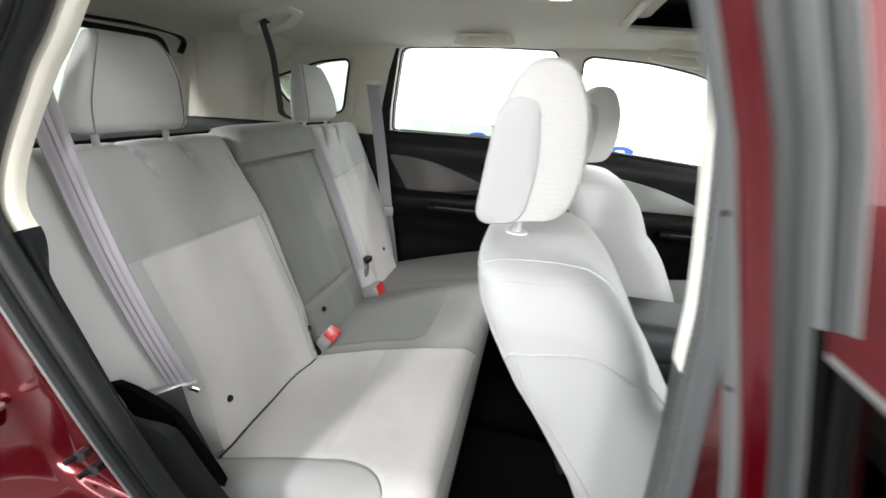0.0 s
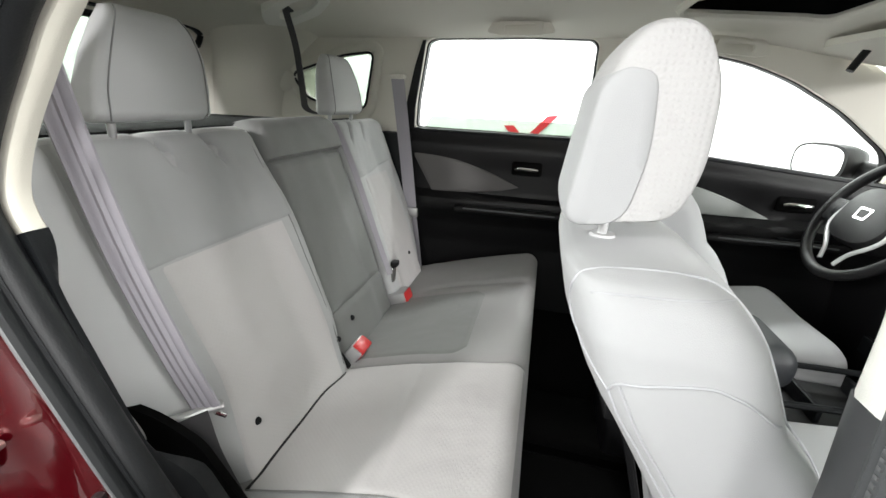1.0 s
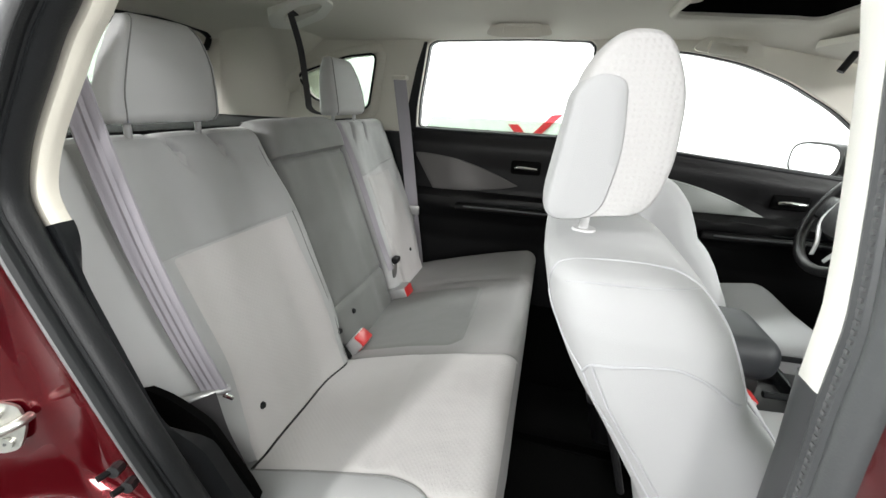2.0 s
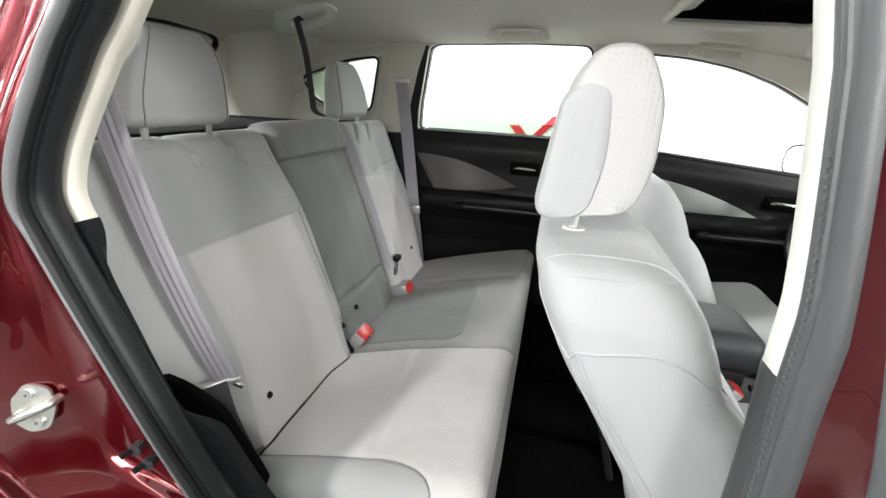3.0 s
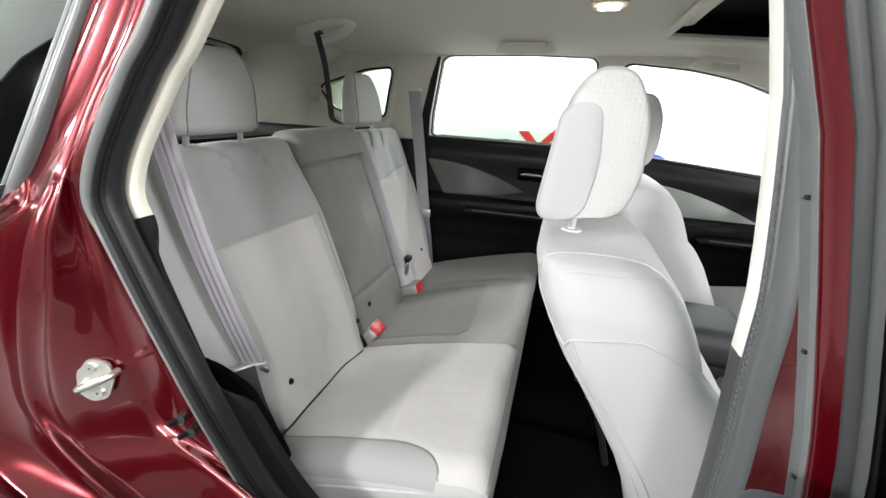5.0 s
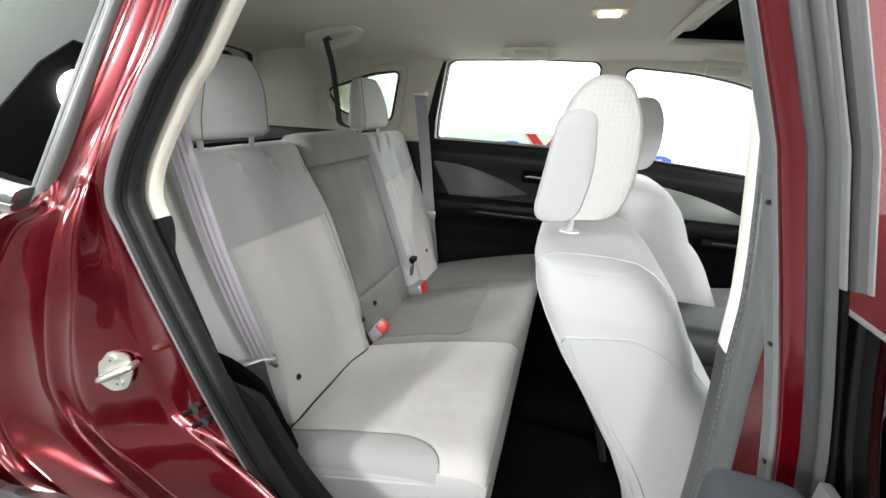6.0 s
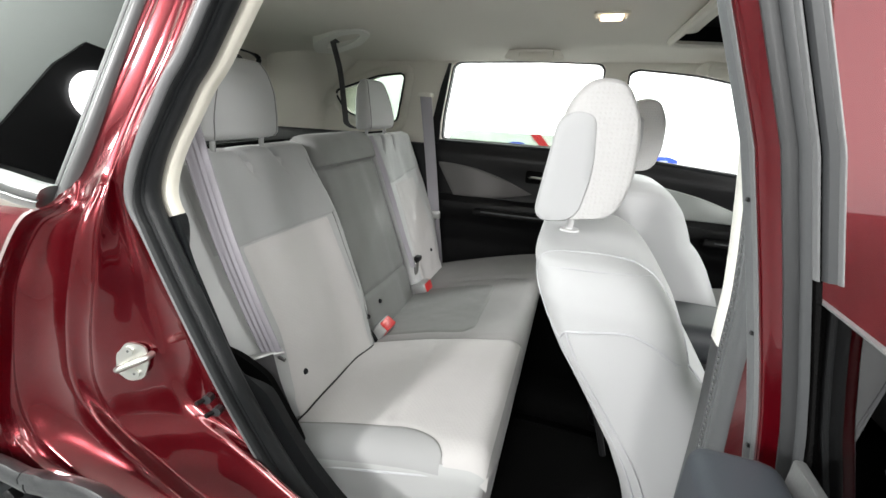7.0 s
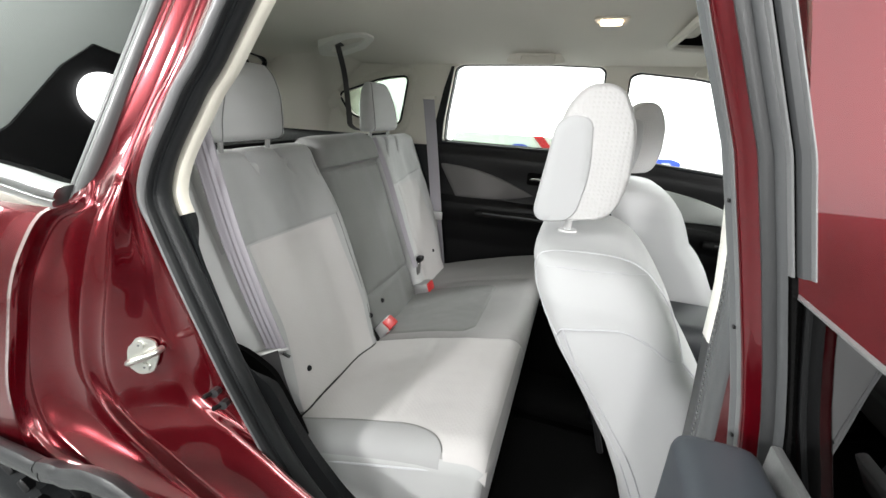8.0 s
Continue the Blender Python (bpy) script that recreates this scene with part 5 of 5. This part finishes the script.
# ---- studio lamp at the rear wall ----
stl = thing("studio_lamp", "round white studio lamp on a black backing panel", "lamp", at=(-4.9, -3.2, 0.0))
part("backing_panel", plate([(-2.0, 0.0), (-2.2, 1.2), (-2.37, 1.9), (-2.41, 2.0), (-2.54, 2.73), (-2.69, 3.11), (-3.0, 3.21), (-4.4, 3.4), (-4.4, 0.0)], [], lambda a, b, d: (-4.95 + d, a, b), 0.04), BLACK, stl, "black backing panel", False)
part("lamp_face", tube([(-4.91, -2.97, 2.66), (-4.86, -2.97, 2.66)], 0.26, 40), STUDIO, stl, "round glowing lamp face")

# ---- near centre pillar and the open rear door ----
PIL = ((1.47, 0.100), (1.32, 0.135), (1.25, 0.149), (1.163, 0.159), (1.10, 0.165), (1.04, 0.169), (0.977, 0.172), (0.88, 0.180), (0.80, 0.184), (0.6, 0.19), (0.34, 0.19))
pil = lambda z: lerp_table(sorted(PIL), z)[0]


def post(prof, z0, z1, fx, n=40):
    rings = [[(fx(z) + a, b + lean_in * max(0, z - 1.05), z) for a, b in prof] for z in [z0 + (z1 - z0) * k / n for k in range(n + 1)]]
    return skin(rings)


lean_in = 0.18
cp = thing("centre_pillar", "centre pillar with white upper trim, dark lower trim and rubber seal", "car pillar", at=(0.2, -0.65, 0.34), kind="structure")
part("upper_trim", post([(-0.002, -0.612), (0.004, -0.602), (0.03, -0.590), (0.14, -0.590), (0.14, -0.642), (0.0, -0.642), (-0.002, -0.636)], 0.977, 1.48, pil), WHITE_TRIM, cp, "white upper trim")
part("lower_trim", post([(-0.003, -0.618), (0.003, -0.60), (0.03, -0.585), (0.15, -0.585), (0.15, -0.642), (-0.001, -0.642)], 0.33, 0.977, pil), RUBBER_PALE, cp, "grey lower trim")
part("pillar_seal", post([(0.004, -0.640), (-0.002, -0.6415), (-0.0035, -0.646), (0.003, -0.6485), (0.003, -0.6495), (-0.003, -0.6525), (-0.0045, -0.657), (-0.004, -0.6625), (0.002, -0.666), (0.002, -0.667), (-0.005, -0.671), (-0.008, -0.679), (-0.0075, -0.688), (-0.003, -0.695), (0.004, -0.699), (0.03, -0.70), (0.03, -0.640)], 0.33, 1.48, pil, 60), RUBBER_GREY, cp, "ribbed grey rubber seal")
part("pillar_panel", post([(0.004, -0.70), (0.010, -0.72), (0.012, -0.75), (0.016, -0.758), (0.04, -0.758), (0.06, -0.70)], 0.33, 1.48, pil), RED, cp, "red painted pillar")
for k in range(46):
    z = 0.80 + k * 0.0085
    part("seal_notch", box(pil(z) - 0.0060, pil(z) - 0.002, -0.6600 + 0.18 * max(0, z - 1.05), -0.6560 + 0.18 * max(0, z - 1.05), z, z + 0.0035, 0), LIP, cp)

DOR = ((1.48, -0.025), (1.40, 0.007), (1.309, 0.041), (1.22, 0.077), (1.13, 0.103), (1.06, 0.122), (1.011, 0.134), (0.9, 0.155), (0.7, 0.165), (0.34, 0.17))
dor = lambda z: lerp_table(sorted(DOR), z)[0]
lean_in = 0.0
od = thing("open_rear_door", "rear door standing wide open with red frame and lowered dark window", "car door", at=(0.16, -1.2, 0.35))
part("door_weatherstrip", post([(0.026, -0.780), (0.012, -0.790), (0.006, -0.8015), (0.006, -0.8035), (0.0092, -0.8095), (0.016, -0.805), (0.03, -0.79)], 0.45, 1.48, dor), RUBBER_GREY, od, "flat grey rubber strip with clip holes")
part("strip_edge", post([(0.0088, -0.808), (0.0088, -0.8105), (0.0098, -0.8135), (0.0125, -0.8135), (0.013, -0.808)], 0.45, 1.48, dor), LIP, od, "pale edge of the rubber strip")
# holes are not cut: small black boxes give the shade inside them
for z in (1.183, 1.081, 0.978):
    part("clip_hole", box(dor(z) + 0.0068, dor(z) + 0.0088, -0.8085, -0.8050, z - 0.0015, z + 0.0015, 0), BLACK, od)
part("door_frame", post([(0.0105, -0.811), (0.0105, -0.8145), (0.0125, -0.8175), (0.0160, -0.8185), (0.0195, -0.8205), (0.0220, -0.8220), (0.025, -0.820), (0.04, -0.81), (0.02, -0.80)], 0.9, 1.48, dor), RED, od, "red painted window frame")
for nm, prof, m, z0, lab in (("frame_seal", [(0.0215, -0.820), (0.0222, -0.8235), (0.0245, -0.8250), (0.0285, -0.8255), (0.0315, -0.8240), (0.032, -0.818), (0.025, -0.815)], RUBBER_DARK, 0.9, "dark grey rubber frame seal"),
                             ("frame_channel", [(0.0305, -0.820), (0.0310, -0.8250), (0.0335, -0.8275), (0.0365, -0.8280), (0.0375, -0.824), (0.036, -0.818)], RUBBER_PALE, 0.9, "grey rubber window channel"),
                             ("channel_edge", [(0.0362, -0.824), (0.0364, -0.8290), (0.0378, -0.8315), (0.0392, -0.8315), (0.0396, -0.826), (0.038, -0.822)], LIP, 1.137, "pale channel edge"),
                             ("channel_gap", [(0.0385, -0.822), (0.0390, -0.8275), (0.0425, -0.8275), (0.046, -0.820)], CARPET, 0.9, "black glass slot"),
                             ("glass_run", [(0.0415, -0.822), (0.0418, -0.8295), (0.0435, -0.8320), (0.0465, -0.8320), (0.0485, -0.8325), (0.050, -0.824)], RUBBER_PALE, 1.137, "grey rubber glass run"),
                             ("run_edge", [(0.0480, -0.828), (0.0484, -0.8340), (0.0496, -0.8355), (0.0510, -0.8345), (0.052, -0.826)], LIP, 1.137, "bright outer run edge")):
    part(nm, post(prof, z0, 1.48, dor, 60), m, od, lab)


part("door_lining", box(0.084, 0.144, -1.72, -0.857, 0.40, 1.012, 0.014, 4), LINING, od, "dark blue-grey door lining")
part("belt_strip", box(0.1455, 0.153, -1.72, -0.864, 0.99, 1.020, 0.002), SATIN, od, "satin belt strip")
part("belt_strip", box(0.184, 0.191, -1.72, -0.868, 0.99, 1.022, 0.002), CHROME, od, "bright outer belt strip")
part("door_skin", box(0.197, 0.212, -1.75, -0.80, 0.40, 1.02, 0.006), RED, od, "red outer door skin")
lean_x = lambda z: 0.148 + 0.25 * (1.12 - z)
dp = part("door_pane", plate([(-1.60, 0.95), (-1.60, 1.120), (-0.812, 1.120), (-0.812, 0.95)], [], lambda a, b, d: (lean_x(b) + d, a, b), 0.004), DOORGLASS, od, "dark lowered pane", False)
dp.visible_shadow = False
part("pane_edge", box(0.1480, 0.1522, -1.60, -0.812, 1.120, 1.1212, 0), LIP, od)
part("door_bottom_edge", box(0.10, 0.21, -1.74, -0.80, 0.35, 0.42, 0.02), RED, od)
SASH = ((1.48, 0.150), (1.33, 0.182), (1.30, 0.198), (1.25, 0.224), (1.20, 0.248), (1.06, 0.275), (0.95, 0.290), (0.80, 0.30), (0.34, 0.32))
sash = lambda z: lerp_table(sorted(SASH), z)[0]


def sash_skin(u, v):
    """The outer face of the pillar between both door openings, folded in along its front edge."""
    z = 0.36 + 1.12 * v
    y = -0.765 + 0.14 * max(0, z - 1.05)
    a = pil(z) + 0.006
    if u < 0.8:
        return (a + (sash(z) - a) * u / 0.8, y, z)
    w = (u - 0.8) / 0.2
    return (sash(z) + 0.006 * math.sin(w * math.pi / 2), y + 0.05 * w ** 1.5, z)


part("outer_face", grid(sash_skin, 30, 40), RED, cp, "red painted outer face of the pillar")

# ---- signs on the far wall ----
sg = thing("wall_sign", "red chevron and blue shapes painted on the white wall", "sign", at=(0, 4.99, 0.7))
W = lambda a, b, d: (a, 4.985 + d, b)
for poly, m in (([(-0.72, 0.93), (-0.58, 0.94), (-0.38, 0.72), (-0.50, 0.70)], SIGNRED), ([(-0.13, 1.08), (0.02, 1.10), (-0.36, 0.70), (-0.48, 0.70)], SIGNRED)):
    part("chevron_bar", plate(poly, [], W, 0.008), m, sg, smooth=False)
part("blue_ring", plate(rounded([(-1.05, 0.55), (-1.05, 0.81), (-0.75, 0.81), (-0.75, 0.55)], 0.12, 6), [rounded([(-0.99, 0.61), (-0.99, 0.74), (-0.81, 0.74), (-0.81, 0.61)], 0.05, 5)], W, 0.008), BLUE, sg, "blue ring shape", False)
part("blue_loop", plate(rounded([(0.96, 0.52), (0.90, 0.735), (1.15, 0.745), (1.27, 0.70), (1.24, 0.60), (1.05, 0.58), (1.04, 0.52)], 0.04, 5), [rounded([(1.03, 0.635), (1.02, 0.69), (1.14, 0.695), (1.16, 0.65), (1.12, 0.635)], 0.02, 4)], W, 0.008), BLUE, sg, "blue looped shape", False)
